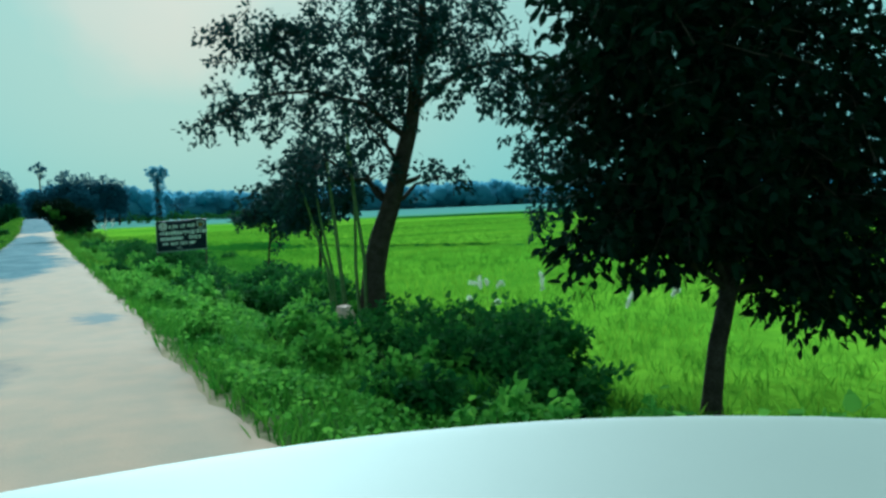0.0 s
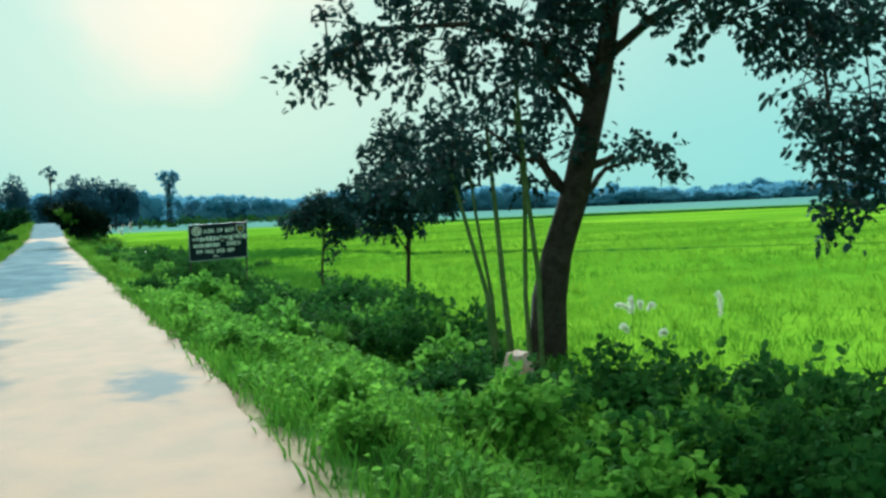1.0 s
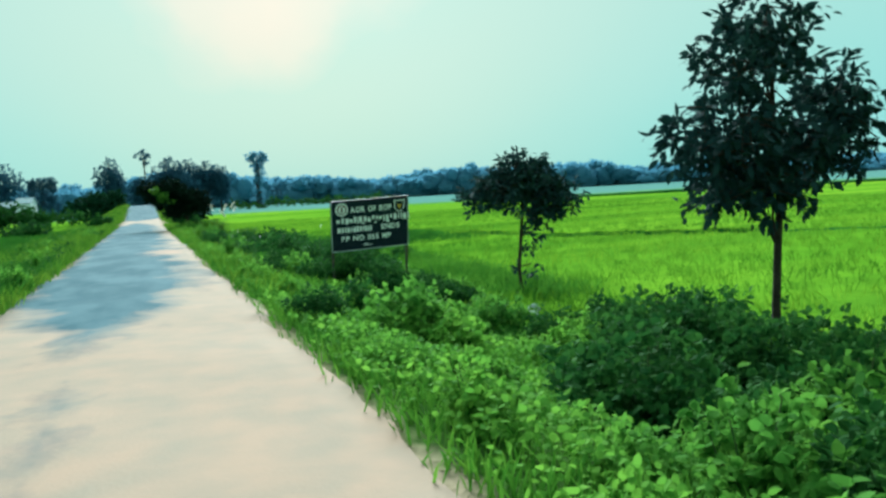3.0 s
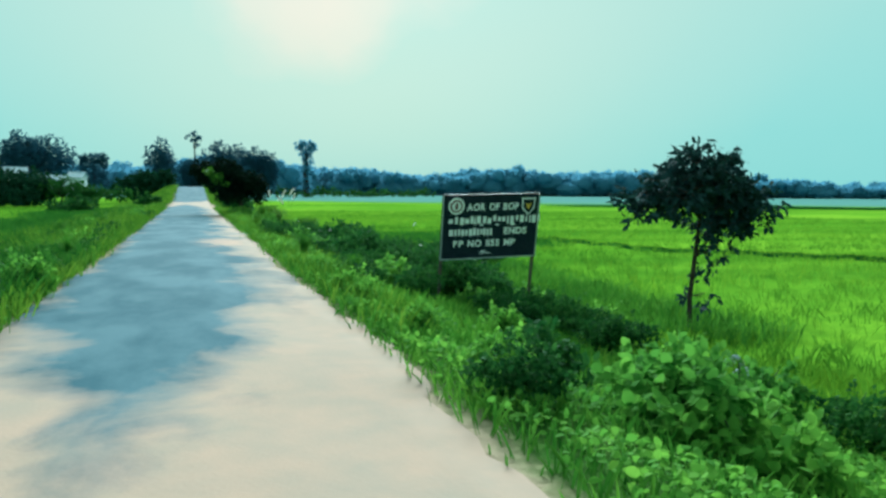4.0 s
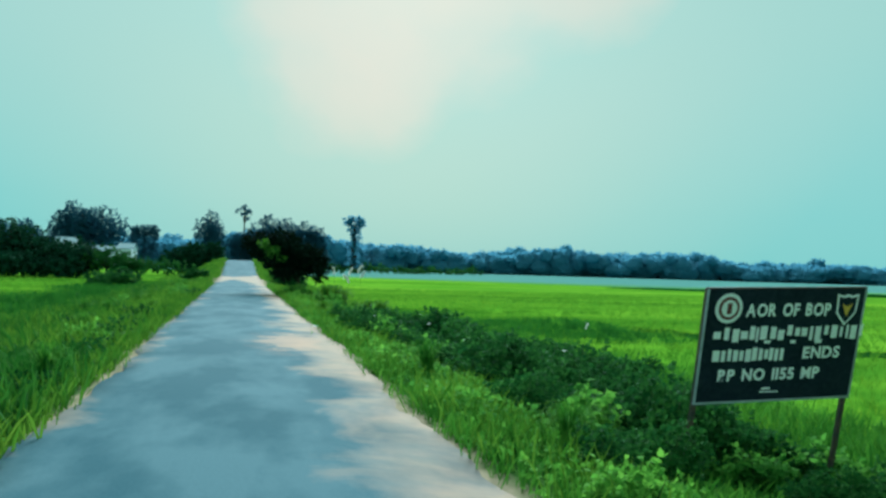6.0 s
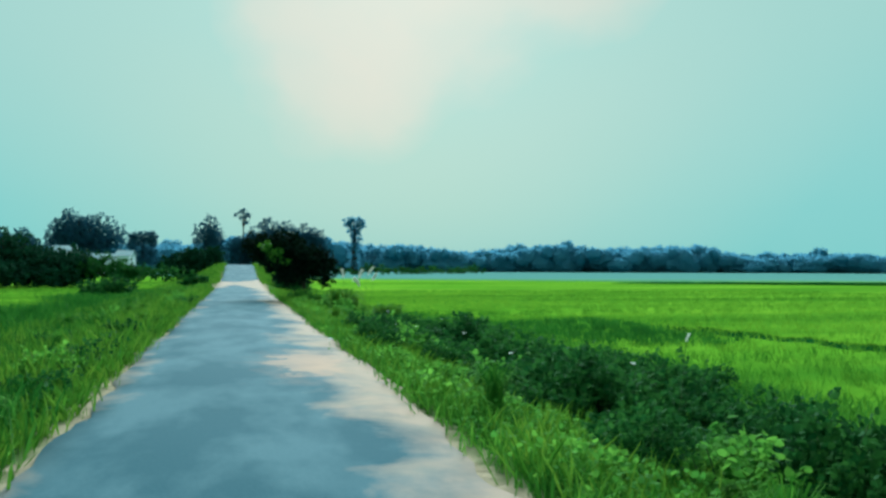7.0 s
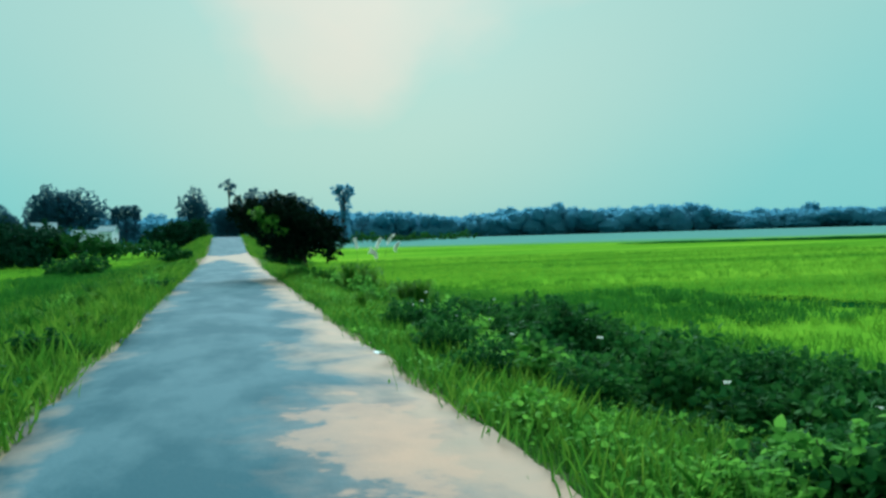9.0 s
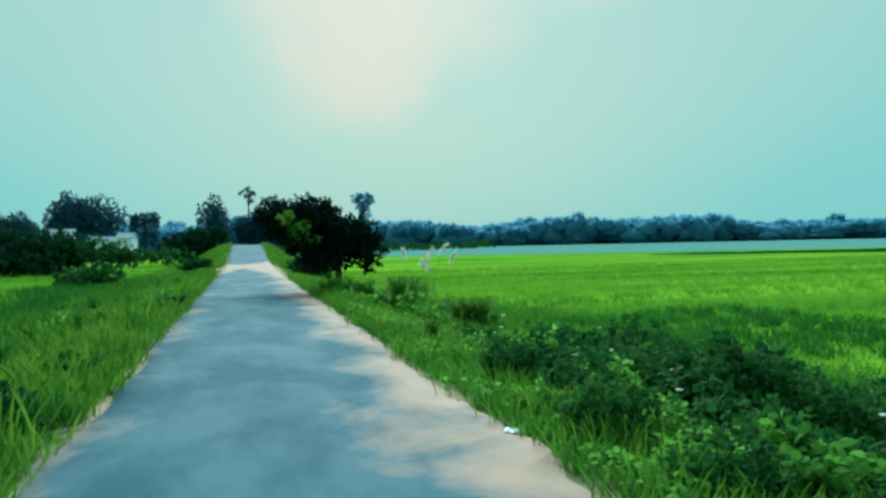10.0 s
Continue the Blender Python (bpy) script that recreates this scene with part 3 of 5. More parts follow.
def ragged(c, reach, start):
    """Blades left of the road, thinned out to an uneven outer edge and beginning."""
    q = np.random.default_rng(31)
    x, y = -c[:, 0], c[:, 1]
    edge = reach + 1.1 * np.sin(y * 0.42) + 0.6 * np.sin(y * 1.27 + 1) + q.normal(0, 0.7, len(c))
    first = start + 1.6 * np.sin(x * 0.9) + 2.2 * q.normal(0, 1, len(c))
    return c[(x < edge) & (y > first)]


blades("tall_grass", scatter(24000, -2.0, -6.0, 38, 88, 0.9, 7, 0.16), 0.22, 0.55, 0.026, "grass_dry", "tall yellow-green grass beyond the road's other verge")
blades("tall_grass", ragged(scatter(30000, -3.2, -11.5, 32, 88, 0.8, 7, 0.18), 9.0, 34.0), 0.25, 0.60, 0.028, "grass_lush", "tall dark green grass before the far field")
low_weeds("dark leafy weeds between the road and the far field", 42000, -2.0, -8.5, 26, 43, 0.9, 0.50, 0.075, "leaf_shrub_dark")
blades("verge_grass", mown(scatter(18000, 1.7, 5.2, 27, 62, 1.0, 6, 0.12)), 0.18, 0.40, 0.014, "grass_dry", "taller yellow-green grass standing among the weeds")
blades("verge_grass", scatter(26000, 1.75, 7.0, 50, 76, 0.9, 6, 0.14), 0.15, 0.42, 0.020, "grass_dry", "yellow-green grass on the verge towards the village")
blades("field_edge_grass", mown(scatter(34000, 4.6, 9.5, 30, 64, 0.8, 6, 0.16)), 0.16, 0.46, 0.018, "grass", "tall green grass between the verge and the field")
blades("bund_grass", np.c_[np.interp(np.linspace(0, 1, 5000), (0, 0.12, 0.3, 0.6, 1), (17.0, 17.4, 18.4, 20.6, 24)), np.interp(np.linspace(0, 1, 5000), (0, 0.12, 0.3, 0.6, 1), (58, 54, 49, 46, 42))] + RNG.normal(0, 0.22, (5000, 2)),
       0.08, 0.22, 0.02, "bund", "dark grass growing on the field bund")


# ---- weeds and shrubs on the verge ----
def make_shrub(label, size, n, leaf, mat, spread):
    root = tagged(new("shrub"), label, "shrub", "weeds on the verge")
    st = []
    for i in range(5):
        a = RNG.uniform(0, 6.28)
        tip = np.array([math.cos(a) * spread * RNG.uniform(0.3, 0.8), math.sin(a) * spread * RNG.uniform(0.3, 0.8), size * RNG.uniform(0.6, 0.95)])
        st.append((curve_points((0, 0, -0.1), tip, 5, 0.04, 0.02), np.linspace(0.012, 0.004, 5)))
    part("stem", tubes("stem", st, "stem", 4), root)
    cl = [(RNG.normal(0, spread * 0.45), RNG.normal(0, spread * 0.45), size * RNG.uniform(0.25, 0.8), spread * 0.5, spread * 0.5, size * 0.3, n // 6) for i in range(6)]
    P, D, _ = sprays(cl, 8, 0.14)
    P[:, 2] = np.abs(P[:, 2])
    part("foliage", leaves("foliage", P, D + np.array([0, 0, 0.25]), leaf, leaf * 0.72, mat), root)
    return root


def make_grass_clump(label, mat, h, n):
    root = tagged(new("grass_clump"), label, "grass clump", "tall grass clumps on the verge")
    a = RNG.uniform(0, 2 * np.pi, n)
    out = np.c_[np.cos(a), np.sin(a), np.zeros(n)]
    side = np.c_[-np.sin(a), np.cos(a), np.zeros(n)]
    r = RNG.uniform(0.1, 0.5, (n, 1)) * h
    H = RNG.uniform(0.6, 1.0, (n, 1)) * h
    w = RNG.uniform(0.006, 0.013, (n, 1))
    p0 = out * 0.05 + np.array([0, 0, -0.05])
    p1 = out * r * 0.35 + np.array([0, 0, 1.0]) * H * 0.7
    p2 = out * r * 0.8 + np.array([0, 0, 1.0]) * H
    p3 = out * r * 1.6 + np.array([0, 0, 1.0]) * H * 0.85
    v = np.stack([p0 - side * w, p0 + side * w, p1 - side * w, p1 + side * w, p2 - side * w * 0.8, p2 + side * w * 0.8, p3], 1).reshape(-1, 3)
    b = np.arange(n)[:, None] * 7
    f = np.concatenate([b + np.array([0, 1, 3, 2]), b + np.array([2, 3, 5, 4]), b + np.array([4, 5, 6, 6])])[:, :]
    me = bpy.data.meshes.new("tuft")
    me.from_pydata(v.tolist(), [], [tuple(dict.fromkeys(q)) for q in f.tolist()])
    me.materials.append(M[mat])
    part("tuft", me, root)
    return root


def put(root, x, y, s=1.0, rz=None):
    root.matrix_basis = pose(x, y, float(height(x, y)), 0, 0, RNG.uniform(0, 360) if rz is None else rz) @ Matrix.Diagonal((s, s, s, 1))


def put_copy(src, x, y, s, zs=1.0):
    ob = copy_thing(src, pose(x, y, float(height(x, y)), 0, 0, RNG.uniform(0, 360)))
    ob.scale = (s, s, s * zs)
    return ob


SHRUBS = [make_shrub("leafy green weed bush on the road verge", 0.62, 1150, 0.078, "leaf_shrub", 0.42),
          make_shrub("low broad-leaved green weed beside the road", 0.45, 980, 0.085, "leaf_shrub", 0.40),
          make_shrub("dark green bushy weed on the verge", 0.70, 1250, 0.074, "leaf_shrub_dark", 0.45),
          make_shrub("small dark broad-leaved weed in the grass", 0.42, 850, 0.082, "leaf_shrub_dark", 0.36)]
CLUMPS = [make_grass_clump("arching tall green grass clump on the verge", "grass", 0.75, 130),
          make_grass_clump("yellow-green grass clump on the verge", "grass_dry", 0.6, 110)]
for i, s in enumerate(SHRUBS + CLUMPS):
    put(s, 3.2 + 0.5 * i, 8.5 + 2.2 * i)


def plant_verge():
    rng = np.random.default_rng(21)
    for i in range(225):
        y = rng.uniform(3.5, 62)
        x = 2.0 + 4.6 * rng.uniform(0, 1) ** 0.95
        # dark picks the plants whose leaf colour has shade painted in
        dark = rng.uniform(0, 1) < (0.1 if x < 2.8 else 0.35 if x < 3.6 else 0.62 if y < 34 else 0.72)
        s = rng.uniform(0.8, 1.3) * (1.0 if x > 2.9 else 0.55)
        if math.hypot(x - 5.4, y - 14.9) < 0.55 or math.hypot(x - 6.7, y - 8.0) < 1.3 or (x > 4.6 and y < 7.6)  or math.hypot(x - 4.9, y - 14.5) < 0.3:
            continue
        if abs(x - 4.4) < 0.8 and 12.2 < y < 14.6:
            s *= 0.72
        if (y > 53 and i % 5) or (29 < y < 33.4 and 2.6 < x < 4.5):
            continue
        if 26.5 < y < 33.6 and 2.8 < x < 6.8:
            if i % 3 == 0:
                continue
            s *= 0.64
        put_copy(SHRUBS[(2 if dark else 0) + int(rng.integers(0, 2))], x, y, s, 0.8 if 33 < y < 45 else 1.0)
    for i in range(50):
        x, y = 3.0 + 4.0 * rng.uniform(0, 1), rng.uniform(37, 52.5)
        put_copy(SHRUBS[2 + i % 2], x, y, rng.uniform(0.95, 1.45) * (0.75 if x < 3.6 else 1))
    for i in range(34):
        y = rng.uniform(6, 70)
        x = 2.1 + 4.2 * rng.uniform(0, 1) ** 1.2
        put_copy(CLUMPS[int(rng.integers(0, 2))], x, y, rng.uniform(0.4, 0.8))
    for i in range(70):
        y = rng.uniform(20, 85)
        x = -2.0 - 2.8 * rng.uniform(0, 1)
        put_copy((CLUMPS + SHRUBS[:1] + SHRUBS[3:])[int(rng.integers(0, 4))], x, y, rng.uniform(0.5, 1.0))


plant_verge()
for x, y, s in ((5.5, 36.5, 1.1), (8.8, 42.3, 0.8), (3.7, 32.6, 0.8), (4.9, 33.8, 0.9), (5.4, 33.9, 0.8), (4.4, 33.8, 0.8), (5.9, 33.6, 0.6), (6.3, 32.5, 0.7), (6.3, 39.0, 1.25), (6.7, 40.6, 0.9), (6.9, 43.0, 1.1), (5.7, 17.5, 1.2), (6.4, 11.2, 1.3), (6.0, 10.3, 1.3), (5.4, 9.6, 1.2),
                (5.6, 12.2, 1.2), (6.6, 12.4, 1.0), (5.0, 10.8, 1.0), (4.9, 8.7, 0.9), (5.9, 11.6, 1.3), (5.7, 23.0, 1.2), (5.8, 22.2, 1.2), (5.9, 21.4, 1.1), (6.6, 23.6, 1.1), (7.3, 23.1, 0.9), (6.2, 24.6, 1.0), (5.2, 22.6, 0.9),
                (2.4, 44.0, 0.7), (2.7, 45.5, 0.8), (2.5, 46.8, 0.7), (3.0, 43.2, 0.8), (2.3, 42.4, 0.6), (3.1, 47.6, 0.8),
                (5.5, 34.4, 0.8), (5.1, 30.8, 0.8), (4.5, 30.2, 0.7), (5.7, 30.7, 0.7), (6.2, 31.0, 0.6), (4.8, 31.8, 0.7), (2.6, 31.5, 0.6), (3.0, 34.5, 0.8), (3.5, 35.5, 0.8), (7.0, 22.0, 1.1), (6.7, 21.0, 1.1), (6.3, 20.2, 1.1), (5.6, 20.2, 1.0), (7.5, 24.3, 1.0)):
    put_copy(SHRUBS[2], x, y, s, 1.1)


# ---- trees beside the road ----
gz = lambda x, y: float(height(x, y))

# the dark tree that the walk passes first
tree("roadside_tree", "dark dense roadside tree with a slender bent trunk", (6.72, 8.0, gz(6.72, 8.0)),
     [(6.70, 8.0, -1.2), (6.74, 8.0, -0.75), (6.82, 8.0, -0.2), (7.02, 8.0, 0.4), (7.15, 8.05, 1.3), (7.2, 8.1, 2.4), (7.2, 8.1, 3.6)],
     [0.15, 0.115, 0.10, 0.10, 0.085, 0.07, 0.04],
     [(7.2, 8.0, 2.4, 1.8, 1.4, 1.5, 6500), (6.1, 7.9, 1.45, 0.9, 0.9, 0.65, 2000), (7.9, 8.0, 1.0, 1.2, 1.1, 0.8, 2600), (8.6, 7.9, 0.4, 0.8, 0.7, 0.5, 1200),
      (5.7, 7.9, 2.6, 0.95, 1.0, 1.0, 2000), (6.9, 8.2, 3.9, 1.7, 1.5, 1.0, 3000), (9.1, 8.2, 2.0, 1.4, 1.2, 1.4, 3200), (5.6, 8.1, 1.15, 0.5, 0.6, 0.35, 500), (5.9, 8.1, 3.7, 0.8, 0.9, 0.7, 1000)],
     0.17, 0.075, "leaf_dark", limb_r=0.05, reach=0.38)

# leaf clumps of the leaning tree: centre, radii, leaves
BOUGHS_CLUMPS = [(5.4, 14.9, 3.2, 0.85, 0.9, 0.75, 1500), (4.85, 15.0, 2.35, 0.6, 0.7, 0.5, 620), (5.55, 15.1, 2.1, 0.55, 0.6, 0.42, 420), (4.2, 14.9, 3.25, 0.75, 0.7, 0.5, 1125),
                  (3.3, 14.95, 3.2, 0.5, 0.5, 0.3, 475), (2.85, 15.0, 2.9, 0.35, 0.35, 0.18, 212), (4.25, 15.0, 2.05, 0.45, 0.5, 0.3, 475), (3.9, 15.0, 1.75, 0.45, 0.45, 0.22, 300),
                  (7.05, 14.9, 2.0, 0.4, 0.5, 0.42, 412)]  # clumps on the spreading lower boughs
TOP_CLUMPS = [(6.15, 15.3, 3.5, 0.6, 0.5, 0.6, 700), (6.3, 14.6, 4.3, 0.6, 0.5, 0.55, 600), (5.65, 17.2, 2.5, 0.5, 0.5, 0.38, 300), (5.2, 15.0, 4.3, 1.1, 1.1, 0.7, 1300), (6.9, 14.6, 4.9, 1.3, 1.2, 0.8, 1875), (3.9, 15.2, 4.3, 0.9, 0.8, 0.5, 1000)]  # the top of the crown
HANGING_CLUMPS = [(7.3, 13.6, 4.05, 0.8, 0.5, 0.35, 480), (6.7, 13.2, 3.4, 0.9, 0.6, 0.36, 700), (7.7, 13.0, 3.25, 0.9, 0.6, 0.36, 775), (8.8, 13.0, 3.35, 0.9, 0.6, 0.42, 750), (7.7, 12.8, 2.5, 0.30, 0.35, 0.5, 325),
                  (7.95, 12.8, 1.85, 0.34, 0.35, 0.45, 412), (7.85, 12.8, 1.25, 0.26, 0.26, 0.26, 187), (8.5, 12.8, 1.6, 0.36, 0.32, 0.4, 420), (8.6, 12.85, 2.35, 0.3, 0.3, 0.5, 380),
                  (5.9, 15.2, 5.8, 1.2, 1.2, 0.7, 1250)]  # the bough that hangs over the field, and the crest

# the leaning tree with pale stems at its foot
tree("leaning_tree", "tall leaning roadside tree with thick dark trunk and open crown", (5.58, 14.95, gz(5.58, 14.95)),
     [(5.60, 14.95, -1.1), (5.58, 14.95, -0.4), (5.62, 14.95, 0.3), (5.76, 14.95, 0.85), (6.02, 14.95, 1.5), (6.22, 14.95, 2.1), (6.48, 14.95, 2.9), (6.66, 14.9, 3.8), (6.75, 14.8, 4.8), (6.7, 14.7, 5.8)],
     [0.30, 0.25, 0.21, 0.185, 0.17, 0.165, 0.135, 0.11, 0.08, 0.05],
     [(*c[:6], int(c[6] * 0.72)) for c in BOUGHS_CLUMPS] + [(*c[:6], int(c[6] * 1.3)) for c in TOP_CLUMPS] + HANGING_CLUMPS,
     0.105, 0.064, "leaf_tree", limb_r=0.05, reach=0.3, near=1.75,
     limbs=[([(6.55, 14.95, 3.2), (6.85, 14.4, 3.6), (7.2, 13.8, 3.85), (7.5, 13.4, 3.85), (7.75, 13.05, 3.5), (7.85, 12.85, 2.8), (7.95, 12.8, 1.7)], 0.07, 0.012),
            ([(7.4, 13.5, 4.0), (8.2, 13.1, 3.9), (8.7, 13.0, 3.4), (8.6, 12.85, 2.5)], 0.035, 0.01),
            ([(6.4, 14.95, 2.7), (5.6, 14.9, 3.3), (4.6, 14.9, 3.5), (3.6, 14.95, 3.4), (2.75, 15.0, 2.9)], 0.06, 0.012),
            ([(6.4, 14.95, 2.7), (6.2, 15.9, 3.2), (6.0, 16.6, 3.1), (5.7, 17.2, 2.6)], 0.05, 0.012),
            ([(6.12, 14.95, 1.85), (6.5, 14.9, 1.95), (6.62, 14.9, 2.02)], 0.07, 0.03)],
     stems=[([(4.85, 14.9, -0.9), (4.77, 14.95, 0.44), (4.52, 14.95, 1.32), (4.35, 15.0, 2.0)], 0.035, 0.015),
            ([(4.95, 15.0, -0.9), (4.86, 15.0, 0.4), (4.7, 15.0, 1.3), (4.6, 15.0, 2.1)], 0.03, 0.012),
            ([(5.1, 14.9, -0.9), (5.02, 14.95, 0.2), (4.93, 14.95, 1.36), (4.85, 14.95, 2.3)], 0.045, 0.022),
            ([(5.32, 14.9, -0.9), (5.29, 14.95, 0.39), (5.33, 14.95, 1.6), (5.23, 14.95, 2.6)], 0.033, 0.02),
            ([(5.40, 14.8, -0.9), (5.42, 14.85, 0.6), (5.30, 14.85, 1.6), (5.2, 14.85, 2.9)], 0.036, 0.022)])

# two young trees in the field's edge
tree("young_tree", "young bushy tree with slim bare trunk on the field edge", (7.10, 22.5, gz(7.1, 22.5)),
     [(7.10, 22.5, -1.2), (7.08, 22.5, -0.2), (7.12, 22.5, 0.5), (7.18, 22.5, 1.1), (7.10, 22.5, 2.0), (7.10, 22.5, 3.2)], [0.07, 0.05, 0.045, 0.04, 0.03, 0.015],
     [(6.45, 22.5, 1.75, 0.65, 0.7, 0.5, 900), (6.80, 22.5, 2.5, 0.55, 0.6, 0.5, 700), (7.02, 22.5, 3.08, 0.38, 0.45, 0.32, 380), (8.02, 22.5, 2.1, 0.40, 0.5, 0.52, 700),
      (7.95, 22.5, 1.65, 0.45, 0.5, 0.32, 420), (7.32, 22.5, 1.65, 0.55, 0.6, 0.42, 620), (6.60, 22.5, 1.15, 0.55, 0.6, 0.22, 380), (7.05, 22.5, 1.15, 0.4, 0.5, 0.2, 220),
      (6.05, 22.5, 1.85, 0.32, 0.4, 0.32, 220), (7.0, 22.5, 3.5, 0.2, 0.2, 0.1, 30)],
     0.15, 0.068, "leaf_tree", limb_r=0.025, reach=0.26, per=9)
tree("young_tree", "small round-crowned young tree with thin trunk in the field edge", (7.90, 30.8, gz(7.9, 30.8)),
     [(7.85, 30.8, -1.3), (7.80, 30.8, -0.4), (7.88, 30.8, 0.3), (7.95, 30.8, 0.9), (8.00, 30.8, 1.6)], [0.05, 0.04, 0.035, 0.03, 0.015],
     [(7.35, 30.8, 1.32, 0.66, 0.65, 0.36, 950), (8.05, 30.8, 1.55, 0.68, 0.65, 0.40, 1150), (8.70, 30.8, 1.18, 0.55, 0.55, 0.46, 850), (8.35, 30.8, 0.85, 0.5, 0.5, 0.28, 480),
      (7.90, 30.8, 1.85, 0.5, 0.5, 0.22, 360), (6.98, 30.8, 1.2, 0.34, 0.4, 0.22, 260), (8.15, 30.8, 0.3, 0.2, 0.2, 0.25, 60), (8.0, 30.8, -0.3, 0.15, 0.15, 0.4, 60)],
     0.15, 0.068, "leaf_tree", limb_r=0.02, reach=0.22, per=9)

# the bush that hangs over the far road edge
tree("roadside_bush", "dark round bush with lime leaves coloured as sunlit at the road edge", (2.6, 64, gz(2.6, 64)),
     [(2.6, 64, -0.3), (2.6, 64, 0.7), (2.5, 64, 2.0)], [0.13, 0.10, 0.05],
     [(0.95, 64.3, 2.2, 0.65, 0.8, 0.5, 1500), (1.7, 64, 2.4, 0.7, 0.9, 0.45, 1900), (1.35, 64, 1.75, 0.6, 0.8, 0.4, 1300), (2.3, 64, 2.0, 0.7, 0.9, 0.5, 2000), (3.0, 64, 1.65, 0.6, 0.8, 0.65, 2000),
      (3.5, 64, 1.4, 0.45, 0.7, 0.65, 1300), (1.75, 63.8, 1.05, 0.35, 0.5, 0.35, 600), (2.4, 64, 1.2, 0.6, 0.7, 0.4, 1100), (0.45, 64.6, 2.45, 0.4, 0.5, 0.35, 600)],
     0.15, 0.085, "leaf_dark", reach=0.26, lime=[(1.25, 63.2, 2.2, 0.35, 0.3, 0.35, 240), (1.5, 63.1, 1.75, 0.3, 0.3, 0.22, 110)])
for x, y, k in ((2.3, 63.3, 1.0), (2.8, 63.0, 1.1), (3.3, 63.2, 1.1), (3.8, 63.4, 0.9)):
    put_copy(SHRUBS[0], x, y, k)


# ---- the signboard ----
def letter_mesh(body, size):
    """One letter, its left edge at x = 0, and its width."""
    cu = bpy.data.curves.new("letter", "FONT")
    cu.body, cu.size, cu.extrude, cu.align_y = body, size, 0.002, "CENTER"
    cu.offset = 0.0056
    tmp = new("letter", cu)
    me = bpy.data.meshes.new_from_object(tmp.evaluated_get(bpy.context.evaluated_depsgraph_get()))
    bpy.data.objects.remove(tmp)
    me.materials.clear()
    me.materials.append(M["white"])
    left = min(v.co.x for v in me.vertices)
    me.transform(Matrix.Translation((-left, 0, 0)))
    return me, max(v.co.x for v in me.vertices)


def disc(name, r, depth, mat, at, pts=24, outline=None):
    """A flat plate facing -y: a circle, or the outline given as (x, z)."""
    bm = bmesh.new()
    o = outline or [(r * math.cos(6.2832 * i / pts), r * math.sin(6.2832 * i / pts)) for i in range(pts)]
    f = bm.faces.new([bm.verts.new((x, 0, z)) for x, z in o])
    e = bmesh.ops.extrude_face_region(bm, geom=[f])
    bmesh.ops.translate(bm, vec=(0, -depth, 0), verts=[v for v in e["geom"] if isinstance(v, bmesh.types.BMVert)])
    bmesh.ops.recalc_face_normals(bm, faces=bm.faces)
    bmesh.ops.translate(bm, vec=at, verts=bm.verts)
    return from_bm(name, bm, mat)


